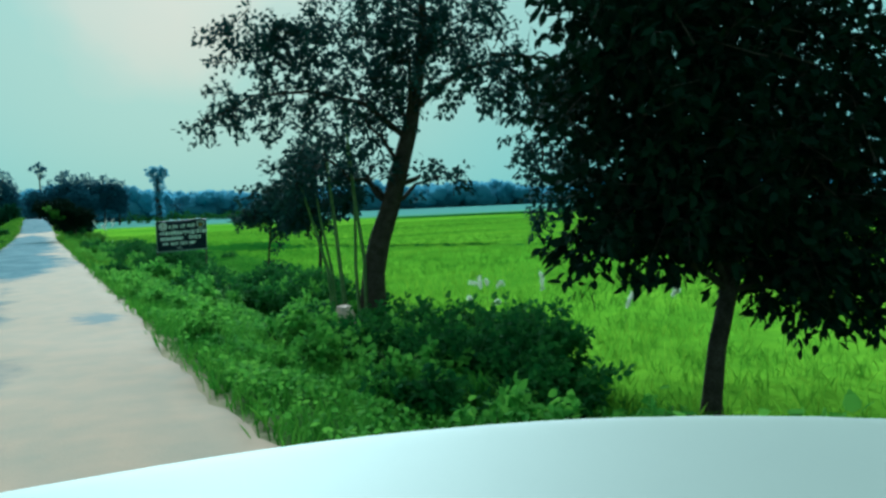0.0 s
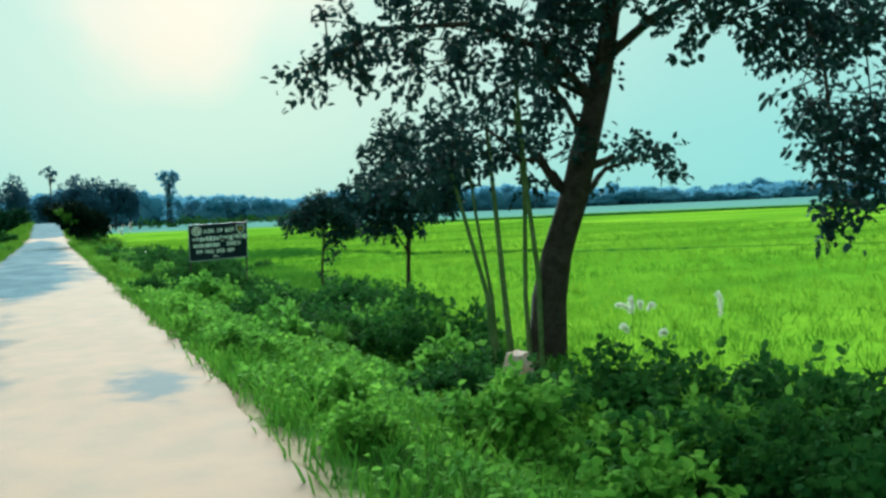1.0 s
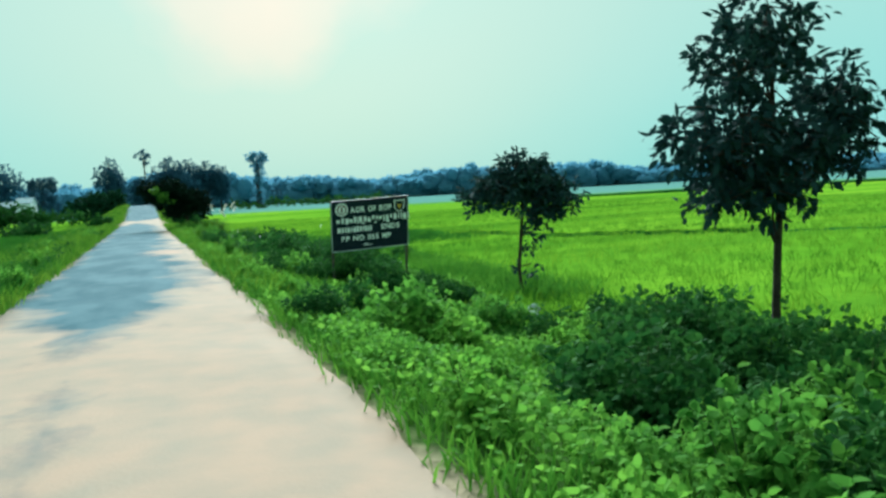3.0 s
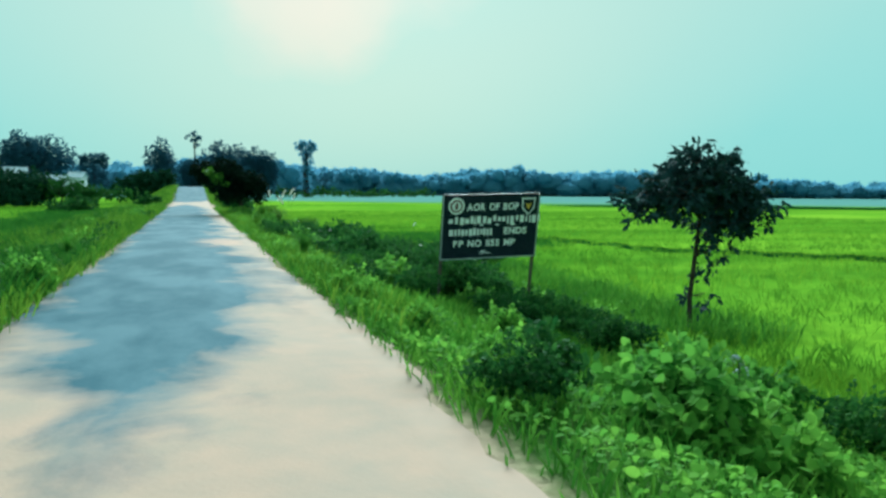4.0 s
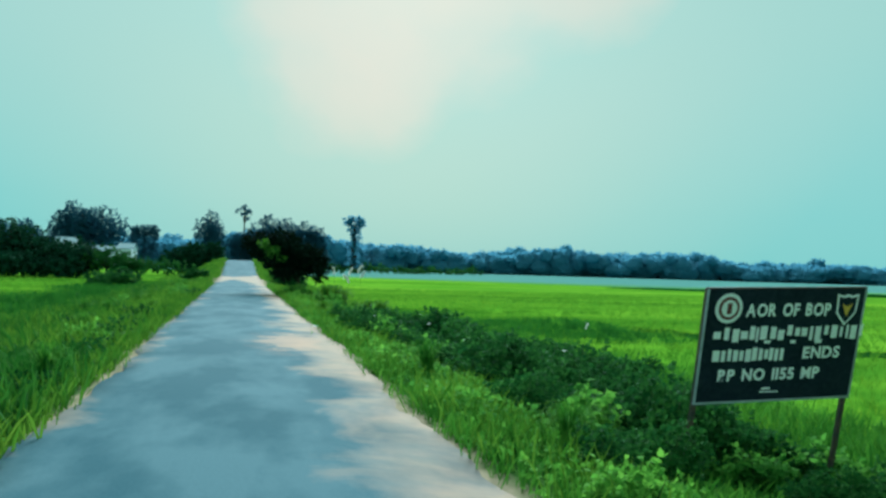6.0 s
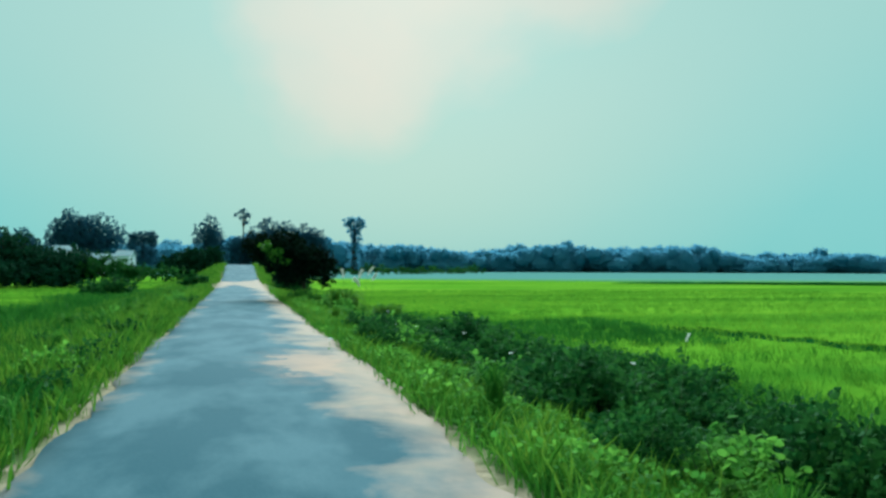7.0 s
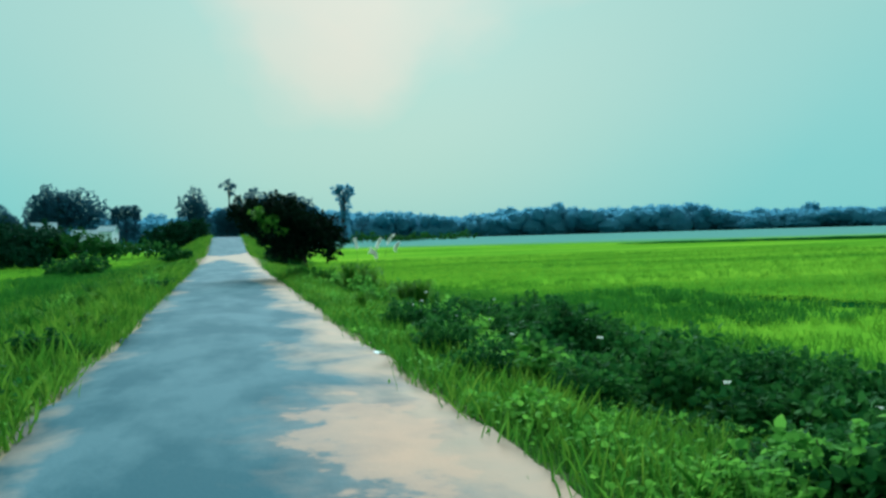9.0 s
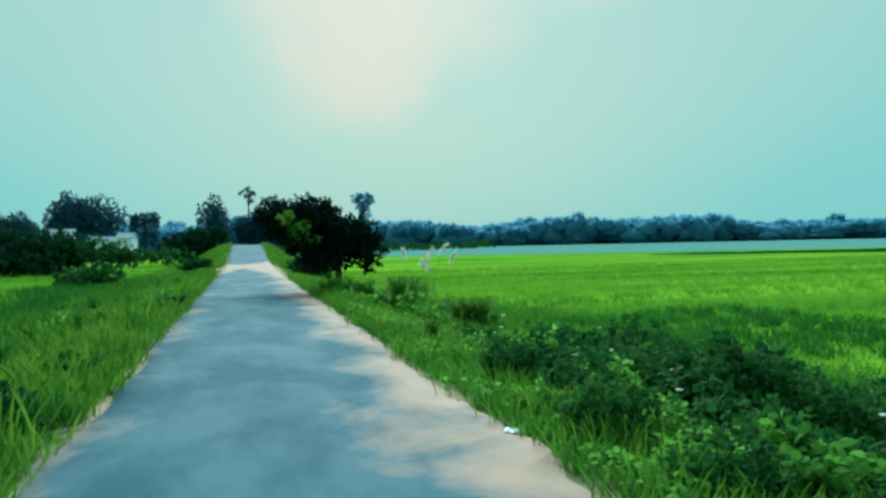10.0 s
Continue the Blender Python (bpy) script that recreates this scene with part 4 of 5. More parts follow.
def make_sign():
    root = tagged(new("signboard"), "navy signboard with white lettering on two leaning posts", "signboard")
    root.matrix_world = pose(5.14, 33.28, -0.85, 13, -1.5, 1)
    W, H, Z = 1.80, 1.15, 1.60
    part("board", block("board", (W, 0.02, H), "board", (0, 0, Z), 0.004), root)
    face = -0.013
    for nm, size, at in (("frame_bar", (W + 0.04, 0.03, 0.022), (0, 0.002, Z - H / 2 - 0.012)), ("top_bar", (W + 0.04, 0.03, 0.016), (0, 0.002, Z + H / 2 + 0.009)),
                         ("frame_bar", (0.022, 0.03, H), (W / 2 + 0.012, 0.002, Z)), ("frame_bar", (0.012, 0.03, H), (-W / 2 - 0.007, 0.002, Z))):
        part(nm, block(nm, size, "steel" if nm == "top_bar" else "edge", at, 0.003), root, "" if nm == "top_bar" else "thin bare metal edge")
    for x in (-W / 2 + 0.01, W / 2 - 0.015):
        part("post", block("post", (0.05, 0.05, Z + H / 2 + 0.35), "steel", (x, 0.037, (Z + H / 2 - 0.35) / 2), 0.006), root, "dark steel angle post")

    def words(body, size, x, z, width):
        made = [None if c == " " else letter_mesh(c, size) for c in body]
        gap = 0.11 * size
        total = sum(0.42 * size if m is None else m[1] + gap for m in made) - gap
        at = 0.0
        for m in made:
            if m is None:
                at += 0.42 * size
                continue
            ob = part("letter", m[0], root, "white painted letter")
            k = width / total
            ob.matrix_basis = Matrix.Translation((x - width / 2 + at * k, face, z)) @ Matrix.Rotation(radians(90), 4, "X") @ Matrix.Diagonal((k, 1, 1, 1))
            at += m[1] + gap

    def bar(x, z, w, h):
        part("letter_bar", block("letter_bar", (w, 0.004, h), "white", (x, face, z)), root)

    words("AOR OF BOP", 0.175, 0.02, Z + 0.355, 0.98)
    words("BP NO 1155 MP", 0.165, -0.10, Z - 0.31, 1.18)
    x = -0.80
    for i in range(20):
        w = RNG.uniform(0.024, 0.085)
        bar(x + w / 2, Z + 0.125 + RNG.uniform(-0.025, 0.025), w, RNG.uniform(0.06, 0.15))
        x += w + RNG.uniform(0.012, 0.045)
    bar(-0.18, Z + 0.035, 0.07, 0.03)
    bar(0.12, Z + 0.03, 0.06, 0.03)
    bar(0.42, Z + 0.03, 0.08, 0.04)
    x = -0.78
    for i in range(12):
        w = RNG.uniform(0.035, 0.075)
        bar(x + w / 2, Z - 0.095 + RNG.uniform(-0.008, 0.008), w, RNG.uniform(0.09, 0.135))
        x += w + RNG.uniform(0.012, 0.030)
    words("ENDS", 0.165, 0.48, Z - 0.095, 0.44)
    bar(-0.08, Z - 0.49, 0.22, 0.012)
    bar(-0.12, Z - 0.455, 0.10, 0.02)
    ex, ez = -0.67, Z + 0.385
    em = part("emblem", disc("emblem", 0.15, 0.006, "white", (ex, face + 0.003, ez)), root, "round white emblem")
    part("emblem_ring", disc("emblem_ring", 0.115, 0.003, "maroon", (ex, face - 0.0035, ez)), em)
    part("emblem_core", disc("emblem_core", 0.085, 0.003, "white", (ex, face - 0.007, ez)), em)
    part("emblem_bar", block("emblem_bar", (0.05, 0.003, 0.11), "maroon", (ex, face - 0.0125, ez), 0.0), em)
    sx, sz = 0.70, Z + 0.37
    shape = lambda k: [(-0.13 * k, 0.15 * k), (-0.05 * k, 0.13 * k), (0, 0.15 * k), (0.05 * k, 0.13 * k), (0.13 * k, 0.15 * k), (0.12 * k, -0.05 * k), (0.0, -0.18 * k), (-0.12 * k, -0.05 * k)]
    sh = part("shield", disc("shield", 0, 0.005, "white", (sx, face + 0.003, sz), outline=shape(1.0)), root, "white-edged dark shield with yellow centre")
    part("shield_field", disc("shield_field", 0, 0.003, "board", (sx, face - 0.0025, sz), outline=shape(0.82)), sh)
    part("shield_mark", disc("shield_mark", 0, 0.003, "yellow", (sx, face - 0.006, sz), outline=[(-0.06, 0.05), (0, 0.02), (0.06, 0.05), (0.03, -0.02), (0, -0.08), (-0.03, -0.02)]), sh)


make_sign()


# ---- small things on the verge ----
def make_stone(name, label, x, y, s, mat, lift=0.3):
    bm = bmesh.new()
    bmesh.ops.create_icosphere(bm, subdivisions=3, radius=1)
    for v in bm.verts:
        n = noise.noise(v.co * 1.3 + Vector((x, y, 0))) * 0.25
        v.co = v.co * (1 + n)
        v.co = Vector((v.co.x * s[0], v.co.y * s[1], v.co.z * s[2]))
    ob = tagged(new(name, from_bm(name, bm, mat)), label, "stone")
    ob.location = (x, y, float(height(x, y)) + lift * s[2])


def make_boundary_stone(x, y):
    """A rough, tapered block with a worn painted top."""
    bm = bmesh.new()
    bmesh.ops.create_cube(bm, size=1)
    bmesh.ops.subdivide_edges(bm, edges=bm.edges, cuts=3, use_grid_fill=True)
    for v in bm.verts:
        t = v.co.z + 0.5
        k = (1 - 0.35 * t) * (0.8 if t > 0.95 else 1.0)
        n = noise.noise(v.co * 3.1) * 0.05
        v.co = Vector((v.co.x * 0.36 * k + n, v.co.y * 0.30 * k + n, t * 0.60 - 0.06))
    ob = tagged(new("boundary_stone", from_bm("boundary_stone", bm, "stone")), "pale pinkish whitewashed boundary stone at the tree foot", "stone")
    ob.matrix_world = pose(x, y, float(height(x, y)), 5, -6, 25)


make_boundary_stone(4.90, 14.55)
for x, y, s in ((4.6, 5.7, 0.14), (4.9, 8.4, 0.13), (6.2, 20.2, 0.15), (6.6, 27.9, 0.16), (7.0, 28.6, 0.14), (5.2, 19.4, 0.12)):
    make_stone("stone", "small pale grey stone among the weeds", x, y, (s, s * 0.8, s * 0.8), "grey_stone")


def make_plume(label, x, y, h, lean, size=0.30):
    """A white seed head on a thin arching stalk."""
    root = tagged(new("plume_grass"), label, "plume grass", "white seed plumes")
    root.location = (x, y, float(height(x, y)))
    a = RNG.uniform(0, 6.28)
    d = np.array([math.cos(a), math.sin(a) * 0.3, 0])
    tip = d * lean * h + np.array([0, 0, h])
    pts = curve_points((0, 0, -0.05), tip, 7, 0.05, 0.01)
    part("stalk", tubes("stalk", [(pts, np.linspace(0.007, 0.003, 7))], "stem", 4), root)
    ax = unit(pts[-1] - pts[-3])
    n = int(30 + 380 * size)
    lf = min(0.075, 0.3 * size)
    t = RNG.uniform(0, 1, (n, 1))
    p = pts[-1] + ax * size * t + d * size * 0.35 * t ** 2 - np.array([0, 0, 0.55]) * size * lean * 2 * t ** 2 + RNG.normal(0, 0.2 * lf, (n, 3))
    part("plume", leaves("plume", p, ax + RNG.normal(0, 0.45, (n, 3)) + d * 0.4, lf, lf * 0.27, "plume"), root)


for x, y, h, l, size in ((10.9, 17.4, 0.42, 0.08, 0.42), (10.2, 18.8, 0.38, 0.5, 0.40), (10.05, 18.6, 0.45, 0.6, 0.36), (10.4, 18.9, 0.34, 0.7, 0.38), (9.8, 18.5, 0.40, 0.15, 0.34), (9.3, 18.0, 0.16, 0.7, 0.32),
                         (9.7, 17.6, 0.14, 0.8, 0.30), (10.5, 14.0, 0.34, 0.4, 0.50), (11.9, 14.3, 0.42, 0.6, 0.36),
                         (4.0, 58.0, 1.6, 0.15, 0.34), (4.2, 58.3, 1.75, 0.2, 0.34), (4.5, 57.7, 1.5, 0.25, 0.34), (3.7, 58.2, 1.5, 0.2, 0.34), (4.35, 57.4, 1.65, 0.3, 0.34), (4.7, 58.3, 1.45, 0.35, 0.34)):
    make_plume("tall grass with white feathery seed plume", x, y, h, l, size)
make_plume("single small white plume standing above the weeds", 4.6, 36.75, 1.3, 0.12, 0.10)
for i in range(9):
    put_copy(CLUMPS[1], 4.1 + RNG.normal(0, 0.8), 57.9 + RNG.normal(0, 0.8), RNG.uniform(1.3, 1.9))


def make_flower(x, y, h):
    root = tagged(new("wild_flower"), "small white wild flower among the weeds", "flower", "white wild flowers")
    root.location = (x, y, float(height(x, y)))
    part("stalk", tubes("stalk", [(curve_points((0, 0, -0.05), (0.03, 0, h), 4, 0, 0.01), (0.004, 0.003, 0.003, 0.002))], "stem", 4), root)
    a = np.linspace(0, 6.28, 9)[:-1]
    p = np.tile(np.array([[0.03, 0, h]]), (8, 1))
    part("flower_head", leaves("flower_head", p, np.c_[np.cos(a), np.sin(a), np.full(8, 0.5)], 0.045, 0.035, "plume"), root)


for i in range(18):
    make_flower(RNG.uniform(3.0, 7.2), RNG.uniform(40, 56), RNG.uniform(0.45, 0.8))


def make_scrap(x, y, s):
    bm = bmesh.new()
    bmesh.ops.create_grid(bm, x_segments=5, y_segments=5, size=s)
    for v in bm.verts:
        v.co.z = 0.6 * s * noise.noise(v.co * 14 + Vector((x, y, 0))) + 0.25 * s
    bmesh.ops.solidify(bm, geom=bm.faces, thickness=0.003)
    ob = tagged(new("litter_scrap", from_bm("litter_scrap", bm, "scrap")), "crumpled white plastic scrap at the road edge", "litter")
    ob.matrix_world = pose(x, y, max(float(height(x, y)), -0.02) + 0.02, 0, 0, 40)


make_scrap(1.57, 43.98, 0.06)


# ---- the car on the road where the walk begins ----
CAR_X, CAR_W = 0.30, 1.76


def make_car():
    root = tagged(new("car"), "white short-nosed car with black wing mirrors on the road", "car")
    root.matrix_world = pose(CAR_X, 1.3, 0.02, 0, 0, 0)
    hw = CAR_W / 2

    def side_profile():
        p = [(-2.35, 0.42), (-2.40, 0.75), (-2.34, 1.13), (0.60, 1.14), (0.66, 1.07), (1.10, 1.05), (1.32, 0.98), (1.40, 0.86), (1.42, 0.42)]
        for cy in (0.78, -1.55):
            p += [(cy + 0.37 * math.cos(a), 0.33 + 0.37 * math.sin(a)) for a in np.linspace(0.25, math.pi - 0.25, 9)]
        return p

    bm = bmesh.new()
    f = bm.faces.new([bm.verts.new((-hw, y, z)) for y, z in side_profile()])
    e = bmesh.ops.extrude_face_region(bm, geom=[f])
    bmesh.ops.translate(bm, vec=(CAR_W, 0, 0), verts=[v for v in e["geom"] if isinstance(v, bmesh.types.BMVert)])
    # hollow cabin: the top face between the pillars stays open
    bmesh.ops.recalc_face_normals(bm, faces=bm.faces)
    bm.normal_update()
    bmesh.ops.delete(bm, geom=[q for q in bm.faces if q.normal.z > 0.9 and q.calc_center_median().z > 1.0 and q.calc_center_median().y < 0.6], context="FACES")
    body = part("body", from_bm("body", bm, "car_paint"), root)
    soft_edge = body.modifiers.new("bevel", "BEVEL")
    soft_edge.width, soft_edge.segments, soft_edge.limit_method = 0.035, 3, "ANGLE"
    # bonnet: a flat crowned lid whose front edge sweeps back to the sides
    nx, ny = 33, 25
    X, S = np.meshgrid(np.linspace(-hw, hw, nx), np.linspace(0, 1, ny))
    u = np.abs(X) / hw
    front = 1.15 - 0.31 * u ** 2.6
    Y = 0.63 + (front + 0.10 - 0.63) * S
    Z = 1.227 - 0.012 * u ** 2 - 3.2 * np.clip(Y - front + 0.05, 0, 9) ** 2 - 0.04 * np.clip((u - 0.93) / 0.07, 0, 1) ** 2
    top = np.stack([X, Y, Z], -1).reshape(-1, 3)
    low = np.c_[top[:, :2], np.full(len(top), 1.02)]
    i = (np.arange(ny - 1)[:, None] * nx + np.arange(nx - 1)).ravel()
    q = np.stack([i, i + 1, i + nx + 1, i + nx], 1)
    rim = np.r_[np.arange(nx), np.arange(1, ny) * nx + nx - 1, (ny - 1) * nx + np.arange(nx - 2, -1, -1), np.arange(ny - 2, 0, -1) * nx]
    nxt = np.roll(rim, -1)
    n = nx * ny
    F = np.concatenate([q, q[:, ::-1] + n, np.stack([rim + n, nxt + n, nxt, rim], 1)])
    part("bonnet", quads_mesh("bonnet", np.vstack([top, low]), F, "car_paint", True), root, "smooth pale white bonnet")
    part("roof", block("roof", (CAR_W - 0.16, 2.70, 0.07), "car_paint", (0, -1.05, 1.92), 0.03), root)
    for s in (-1, 1):
        x = s * (hw - 0.06)
        for y0, y1 in ((0.62, 0.28), (-0.75, -0.78), (-2.25, -2.30)):
            part("pillar", tubes("pillar", [([(x, y0, 1.10), (x * 0.96, (y0 + y1) / 2, 1.52), (x * 0.93, y1, 1.91)], (0.045, 0.04, 0.04))], "car_paint", 6), root)
        for y0, y1 in ((-0.70, 0.36), (-2.18, -0.84)):
            part("side_window", block("side_window", (0.008, abs(y1 - y0) - 0.06, 0.66), "glass", (x * 0.975, (y0 + y1) / 2 - 0.03, 1.50)), root, "dark tinted side glass")
        for y in (0.78, -1.55):
            w = part("wheel", tubes("wheel", [([(s * (hw - 0.20), y, 0.31), (s * (hw - 0.17), y, 0.31), (s * (hw - 0.03), y, 0.31), (s * hw, y, 0.31)], (0.26, 0.315, 0.315, 0.27))], "tyre", 28), root, "black rubber tyre")
            part("rim", disc_x("rim", 0.19, 0.02, "edge", (s * (hw - 0.012), y, 0.31)), w, "grey wheel rim")
        part("headlight", block("headlight", (0.32, 0.05, 0.16), "lens", (s * (hw - 0.22), 1.40, 0.78), 0.02), root, "clear headlight")
        mr = part("wing_mirror", block("wing_mirror", (0.20, 0.10, 0.15), "tyre", (s * (hw + 0.13), 0.42, 1.20), 0.03), root, "black wing mirror")
        part("mirror_glass", block("mirror_glass", (0.16, 0.006, 0.11), "lens", (s * (hw + 0.13), 0.365, 1.20)), mr)
    part("grille", block("grille", (0.80, 0.03, 0.14), "tyre", (0, 1.425, 0.76), 0.01), root, "black front grille")
    part("bumper", block("bumper", (CAR_W, 0.14, 0.22), "car_paint", (0, 1.42, 0.50), 0.04), root)
    part("rear_window", block("rear_window", (CAR_W - 0.3, 0.008, 0.60), "glass", (0, -2.30, 1.50)), root, "dark tinted rear glass")


def disc_x(name, r, depth, mat, at):
    bm = bmesh.new()
    bmesh.ops.create_cone(bm, cap_ends=True, segments=20, radius1=r, radius2=r * 0.9, depth=depth)
    bmesh.ops.rotate(bm, matrix=Matrix.Rotation(radians(90), 3, "Y"), verts=bm.verts)
    bmesh.ops.translate(bm, vec=at, verts=bm.verts)
    return from_bm(name, bm, mat)


make_car()


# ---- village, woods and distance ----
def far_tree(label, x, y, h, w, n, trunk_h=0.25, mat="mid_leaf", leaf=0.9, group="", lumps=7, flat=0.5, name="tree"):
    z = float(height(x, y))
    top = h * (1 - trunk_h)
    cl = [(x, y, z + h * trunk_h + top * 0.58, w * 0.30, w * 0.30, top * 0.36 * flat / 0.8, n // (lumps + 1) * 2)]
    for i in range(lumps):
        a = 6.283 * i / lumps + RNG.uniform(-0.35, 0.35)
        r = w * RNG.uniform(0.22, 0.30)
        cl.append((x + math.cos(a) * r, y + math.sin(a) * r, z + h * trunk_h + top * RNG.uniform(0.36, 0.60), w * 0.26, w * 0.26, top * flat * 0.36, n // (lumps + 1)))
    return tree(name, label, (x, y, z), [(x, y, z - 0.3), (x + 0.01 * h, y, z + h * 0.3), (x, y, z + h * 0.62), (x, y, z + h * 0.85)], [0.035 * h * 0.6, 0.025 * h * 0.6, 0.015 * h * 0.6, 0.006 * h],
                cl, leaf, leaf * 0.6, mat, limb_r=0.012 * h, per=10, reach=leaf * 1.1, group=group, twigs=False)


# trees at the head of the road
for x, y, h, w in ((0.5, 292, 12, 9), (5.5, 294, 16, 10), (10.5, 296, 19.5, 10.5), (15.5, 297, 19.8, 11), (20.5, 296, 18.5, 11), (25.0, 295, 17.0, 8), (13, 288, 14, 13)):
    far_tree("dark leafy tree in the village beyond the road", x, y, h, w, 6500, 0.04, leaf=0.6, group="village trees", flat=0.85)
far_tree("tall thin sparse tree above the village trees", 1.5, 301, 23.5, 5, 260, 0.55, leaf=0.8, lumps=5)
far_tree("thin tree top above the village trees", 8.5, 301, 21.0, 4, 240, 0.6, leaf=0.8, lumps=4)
# the lone tree takes far_leaf too, so its leaf colour holds haze
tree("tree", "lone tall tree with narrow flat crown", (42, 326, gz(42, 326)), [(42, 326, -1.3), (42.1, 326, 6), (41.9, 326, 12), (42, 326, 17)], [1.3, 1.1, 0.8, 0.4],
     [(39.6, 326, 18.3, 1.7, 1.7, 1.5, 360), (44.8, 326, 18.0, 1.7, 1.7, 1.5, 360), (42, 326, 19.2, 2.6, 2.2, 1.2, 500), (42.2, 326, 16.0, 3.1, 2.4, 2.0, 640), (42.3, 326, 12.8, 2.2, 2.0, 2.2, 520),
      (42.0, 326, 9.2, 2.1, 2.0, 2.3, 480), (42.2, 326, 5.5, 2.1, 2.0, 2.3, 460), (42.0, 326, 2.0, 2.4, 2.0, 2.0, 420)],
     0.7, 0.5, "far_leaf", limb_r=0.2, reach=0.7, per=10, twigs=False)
far_tree("slim sapling beside the lone tree", 49, 328, 8.5, 3.5, 150, 0.3, leaf=0.8, lumps=4)
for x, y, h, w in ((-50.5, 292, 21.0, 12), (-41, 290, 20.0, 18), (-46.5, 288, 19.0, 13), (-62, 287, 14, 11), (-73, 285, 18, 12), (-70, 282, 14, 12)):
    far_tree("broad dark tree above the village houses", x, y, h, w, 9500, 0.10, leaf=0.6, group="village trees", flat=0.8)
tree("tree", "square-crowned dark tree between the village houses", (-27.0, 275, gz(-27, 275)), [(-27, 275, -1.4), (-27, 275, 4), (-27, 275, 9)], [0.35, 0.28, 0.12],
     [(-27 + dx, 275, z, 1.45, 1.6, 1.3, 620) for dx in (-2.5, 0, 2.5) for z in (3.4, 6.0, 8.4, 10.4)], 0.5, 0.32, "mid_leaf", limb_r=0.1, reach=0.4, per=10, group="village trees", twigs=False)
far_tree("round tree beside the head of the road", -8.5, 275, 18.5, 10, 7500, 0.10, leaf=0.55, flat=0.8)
for x, y, h, w in ((-6.0, 150, 4.6, 5.5), (-8.5, 152, 4.2, 5.0), (-3.9, 151, 3.4, 3.0)):
    far_tree("dark bush beside the road near the village", x, y, h, w, 3600, 0.02, "leaf_bush", 0.42, "bushes near the village", flat=0.9, name="bush")
for x, y, h, w in ((-23, 117, 6.2, 7), (-20.5, 115, 5.0, 6), (-18, 114, 4.4, 6), (-15.5, 113, 3.9, 5), (-27, 118, 7.6, 8), (-32, 118, 6.8, 9), (-38, 120, 6.8, 9), (-25, 116, 4.0, 7), (-29.5, 116, 4.2, 7), (-35, 117, 4.4, 8),
                   (-40, 113, 2.8, 7), (-35, 112, 2.7, 7), (-30, 112, 2.8, 7), (-25.5, 111, 2.6, 6.5), (-21, 111, 2.5, 6), (-17, 111, 2.2, 5)):
    far_tree("dark bush at the far edge of the field", x, y, h, w, 3200, 0.02, "leaf_bush", 0.36, "bushes at the field edge", flat=0.9, name="bush")
for x, y, h, w in ((-7.6, 82, 1.5, 2.6), (-9.0, 84, 1.3, 2.0), (-13, 112, 3.6, 4.5), (-11.0, 114, 3.0, 3.5)):
    far_tree("green bush on the field edge across the road", x, y, h, w, int(700 * h), 0.02, "leaf_shrub_dark", 0.22, "green bushes", flat=0.9, name="bush")
for x, y, h, w in ((-9.5, 140, 2.4, 6), (-13, 142, 2.2, 6), (3.8, 90, 1.3, 3), (4.4, 100, 1.4, 3), (6, 160, 2.5, 5), (-3.6, 100, 1.2, 2.2)):
    far_tree("green hedge bush before the village", x, y, h, w, 900, 0.02, "leaf_shrub_dark", 0.32, "hedge bushes", flat=0.9, name="bush")
for i in range(16):
    x = 30 + i * 5.2
    far_tree("low hedge bush at the field's far end", x, 300 + i * 6 + RNG.uniform(-3, 3), RNG.uniform(2.4, 4.2), RNG.uniform(6, 9), 220, 0.02, "leaf_shrub_dark", 0.8, "far hedge", 5, 0.9, "bush")


def make_house(x, y, w, d, h, roof_h, rz, label):
    root = tagged(new("village_house"), label, "house", "village houses")
    root.matrix_world = pose(x, y, float(height(x, y)), 0, 0, rz)
    t = 0.25
    part("wall", block("wall", (w, t, h), "plaster", (0, -d / 2 + t / 2, h / 2)), root)
    part("wall", block("wall", (w, t, h), "plaster", (0, d / 2 - t / 2, h / 2)), root)
    for s in (-1, 1):
        part("wall", block("wall", (t, d - 2 * t, h), "plaster", (s * (w / 2 - t / 2), 0, h / 2)), root)
    a = math.atan2(roof_h, d / 2)
    L = math.hypot(d / 2 + 0.5, roof_h)
    for s in (-1, 1):
        part("roof", block("roof", (w + 0.9, L, 0.08), "tin", (0, s * (d / 4 + 0.1), h + roof_h / 2), 0, Matrix.Rotation(-s * a, 4, "X")), root)
    for s in (-1, 1):
        bm = bmesh.new()
        f = bm.faces.new([bm.verts.new(c) for c in ((s * (w / 2 - 0.02), -d / 2, h), (s * (w / 2 - 0.02), d / 2, h), (s * (w / 2 - 0.02), 0, h + roof_h - 0.05))])
        e = bmesh.ops.extrude_face_region(bm, geom=[f])
        bmesh.ops.translate(bm, vec=(-s * 0.2, 0, 0), verts=[v for v in e["geom"] if isinstance(v, bmesh.types.BMVert)])
        bmesh.ops.recalc_face_normals(bm, faces=bm.faces)
        part("gable", from_bm("gable", bm, "plaster"), root)
    part("door", block("door", (1.0, 0.06, 2.05), "wood", (0.2, -d / 2 - 0.032, 1.03)), root, "dark wooden door")
    for s in (-1, 1):
        part("window", block("window", (0.9, 0.06, 1.0), "wood", (s * w * 0.32, -d / 2 - 0.032, 1.6)), root, "dark wooden shutter")


make_house(-43.0, 250, 5, 6, 5.9, 1.5, 10, "white limewashed village house behind the bushes")
make_house(-28.6, 252, 3.4, 6, 5.0, 1.4, -8, "tall narrow white village house")
make_house(-33.5, 257, 8, 6, 4.0, 1.5, 4, "long village house with blue-grey tin roof")


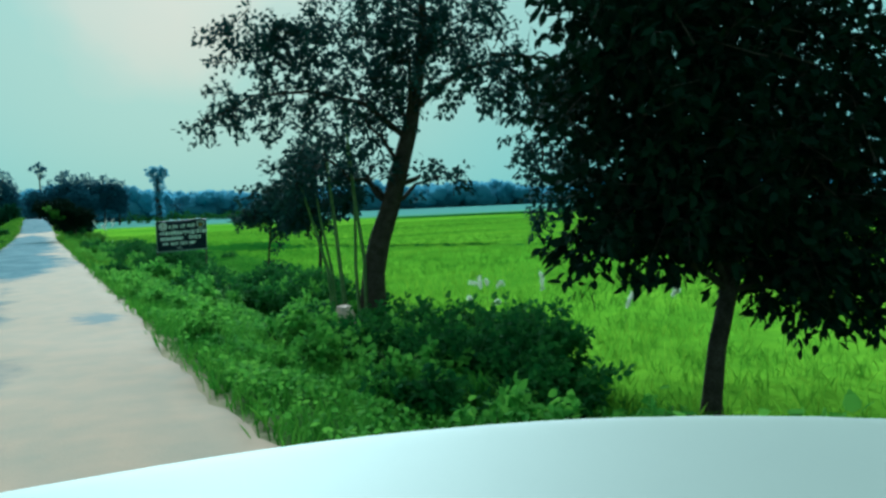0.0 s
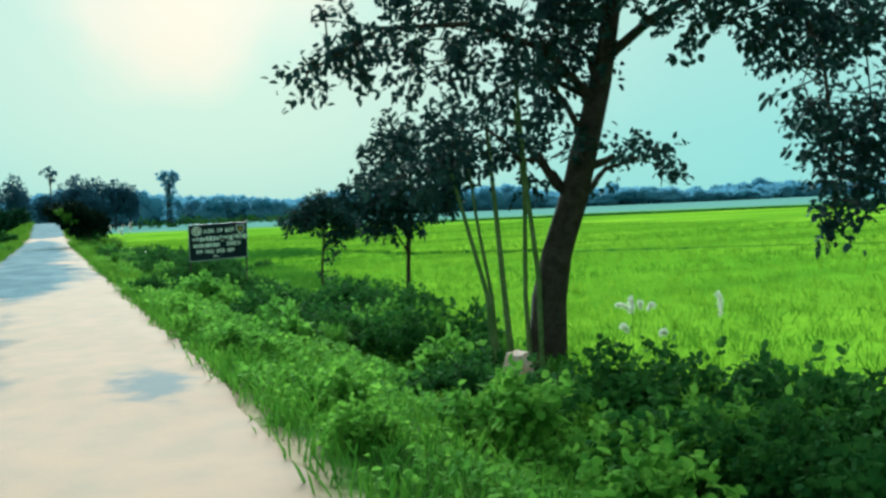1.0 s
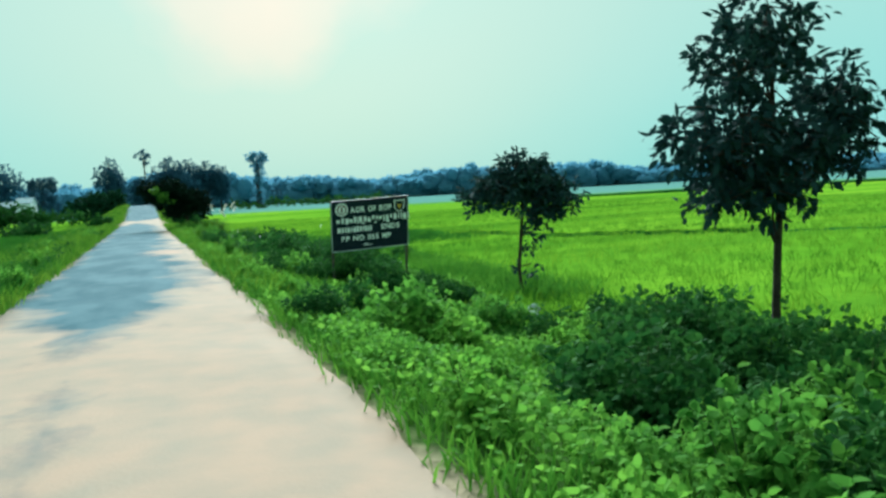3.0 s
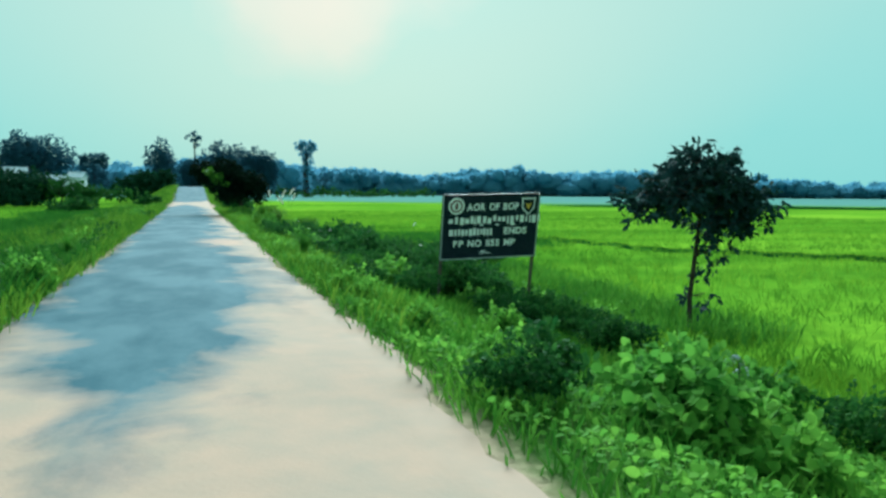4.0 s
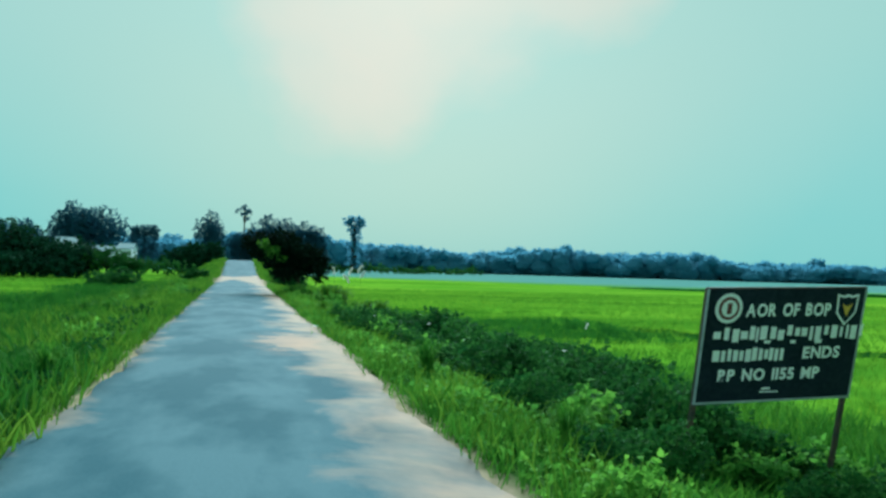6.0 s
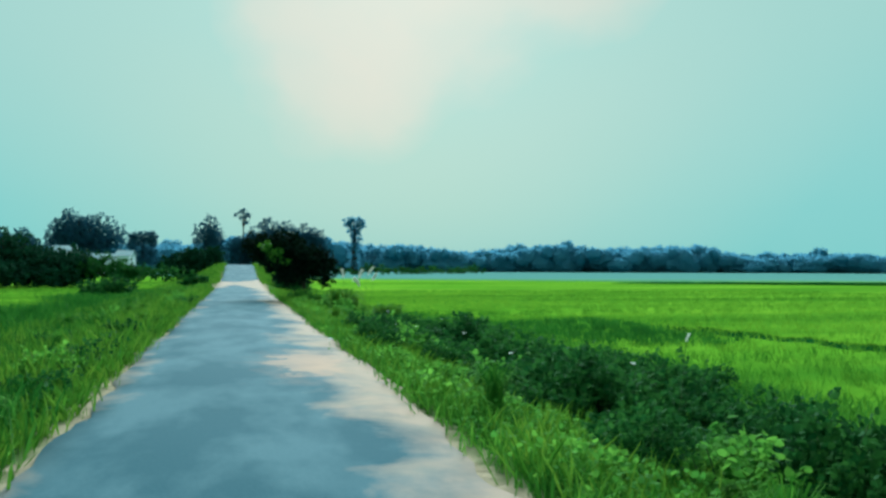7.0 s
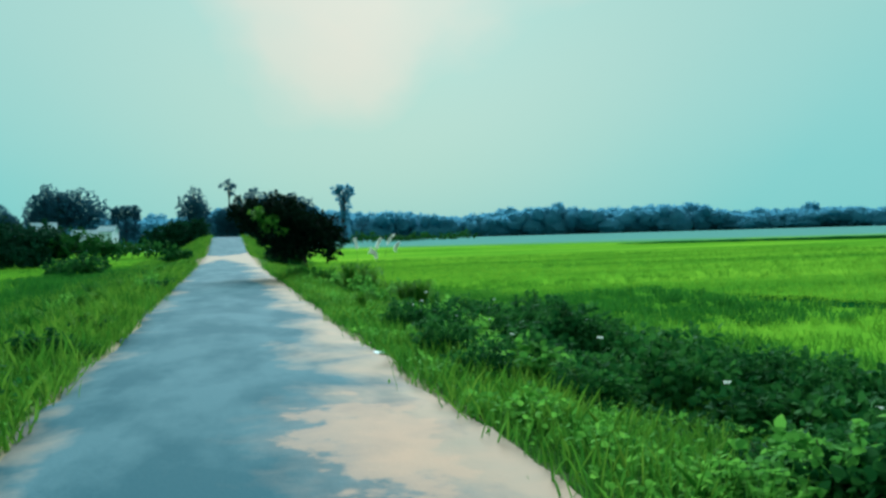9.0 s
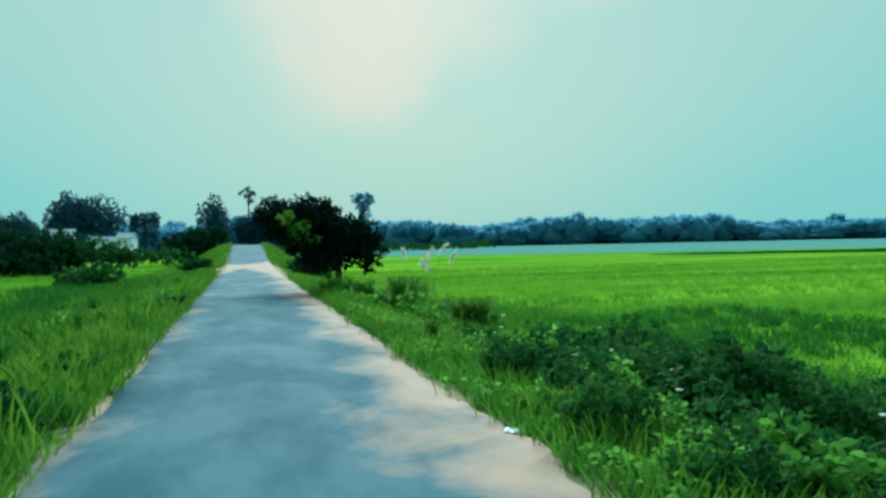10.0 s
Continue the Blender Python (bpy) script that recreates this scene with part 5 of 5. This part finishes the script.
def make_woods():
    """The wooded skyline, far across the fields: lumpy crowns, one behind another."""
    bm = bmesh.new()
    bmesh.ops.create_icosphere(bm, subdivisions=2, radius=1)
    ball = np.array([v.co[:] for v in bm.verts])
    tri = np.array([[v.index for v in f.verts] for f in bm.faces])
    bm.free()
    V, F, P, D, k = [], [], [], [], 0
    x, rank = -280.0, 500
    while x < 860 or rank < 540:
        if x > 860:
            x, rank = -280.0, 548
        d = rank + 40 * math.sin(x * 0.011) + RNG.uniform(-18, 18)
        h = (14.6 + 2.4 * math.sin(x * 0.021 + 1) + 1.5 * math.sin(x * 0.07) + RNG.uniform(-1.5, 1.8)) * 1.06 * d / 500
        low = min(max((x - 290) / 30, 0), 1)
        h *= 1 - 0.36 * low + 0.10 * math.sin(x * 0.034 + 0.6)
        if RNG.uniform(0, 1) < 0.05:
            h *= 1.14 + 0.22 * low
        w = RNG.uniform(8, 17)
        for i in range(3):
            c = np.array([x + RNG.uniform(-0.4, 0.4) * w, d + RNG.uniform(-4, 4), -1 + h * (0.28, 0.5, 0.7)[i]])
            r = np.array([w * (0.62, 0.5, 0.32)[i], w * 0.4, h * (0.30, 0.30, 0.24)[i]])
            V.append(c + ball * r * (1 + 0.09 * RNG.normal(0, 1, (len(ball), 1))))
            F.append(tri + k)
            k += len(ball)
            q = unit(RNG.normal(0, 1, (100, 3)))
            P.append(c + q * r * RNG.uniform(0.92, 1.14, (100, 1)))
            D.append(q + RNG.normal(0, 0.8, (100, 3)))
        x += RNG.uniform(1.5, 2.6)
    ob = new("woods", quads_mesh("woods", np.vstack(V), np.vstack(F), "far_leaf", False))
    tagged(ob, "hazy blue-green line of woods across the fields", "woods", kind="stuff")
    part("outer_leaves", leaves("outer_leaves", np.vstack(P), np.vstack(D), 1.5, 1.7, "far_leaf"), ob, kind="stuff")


make_woods()

# grass on the banks of the crest, and the dark grass beside the other verge
blades("tall_grass", ragged(scatter(42000, -1.95, -10.5, 20, 38, 0.8, 7, 0.16), 6.8, 25.0), 0.24, 0.50, 0.026, "grass_lush", "dark green grass standing beside the road's other verge")
for x0, x1 in ((2.05, 7.0), (-1.95, -7.0)):
    blades("crest_grass", scatter(8000, x0, x1, 99, 152, 1.0, 6, 0.15), 0.25, 0.60, 0.05, "grass_dry", "pale green grass on the bank of the road's crest")

# taller dark weeds round the signboard's post
for x, y, k in ((4.72, 34.3, 1.2), (4.95, 34.6, 1.0)):
    put_copy(SHRUBS[2], x, y, k, 1.15)
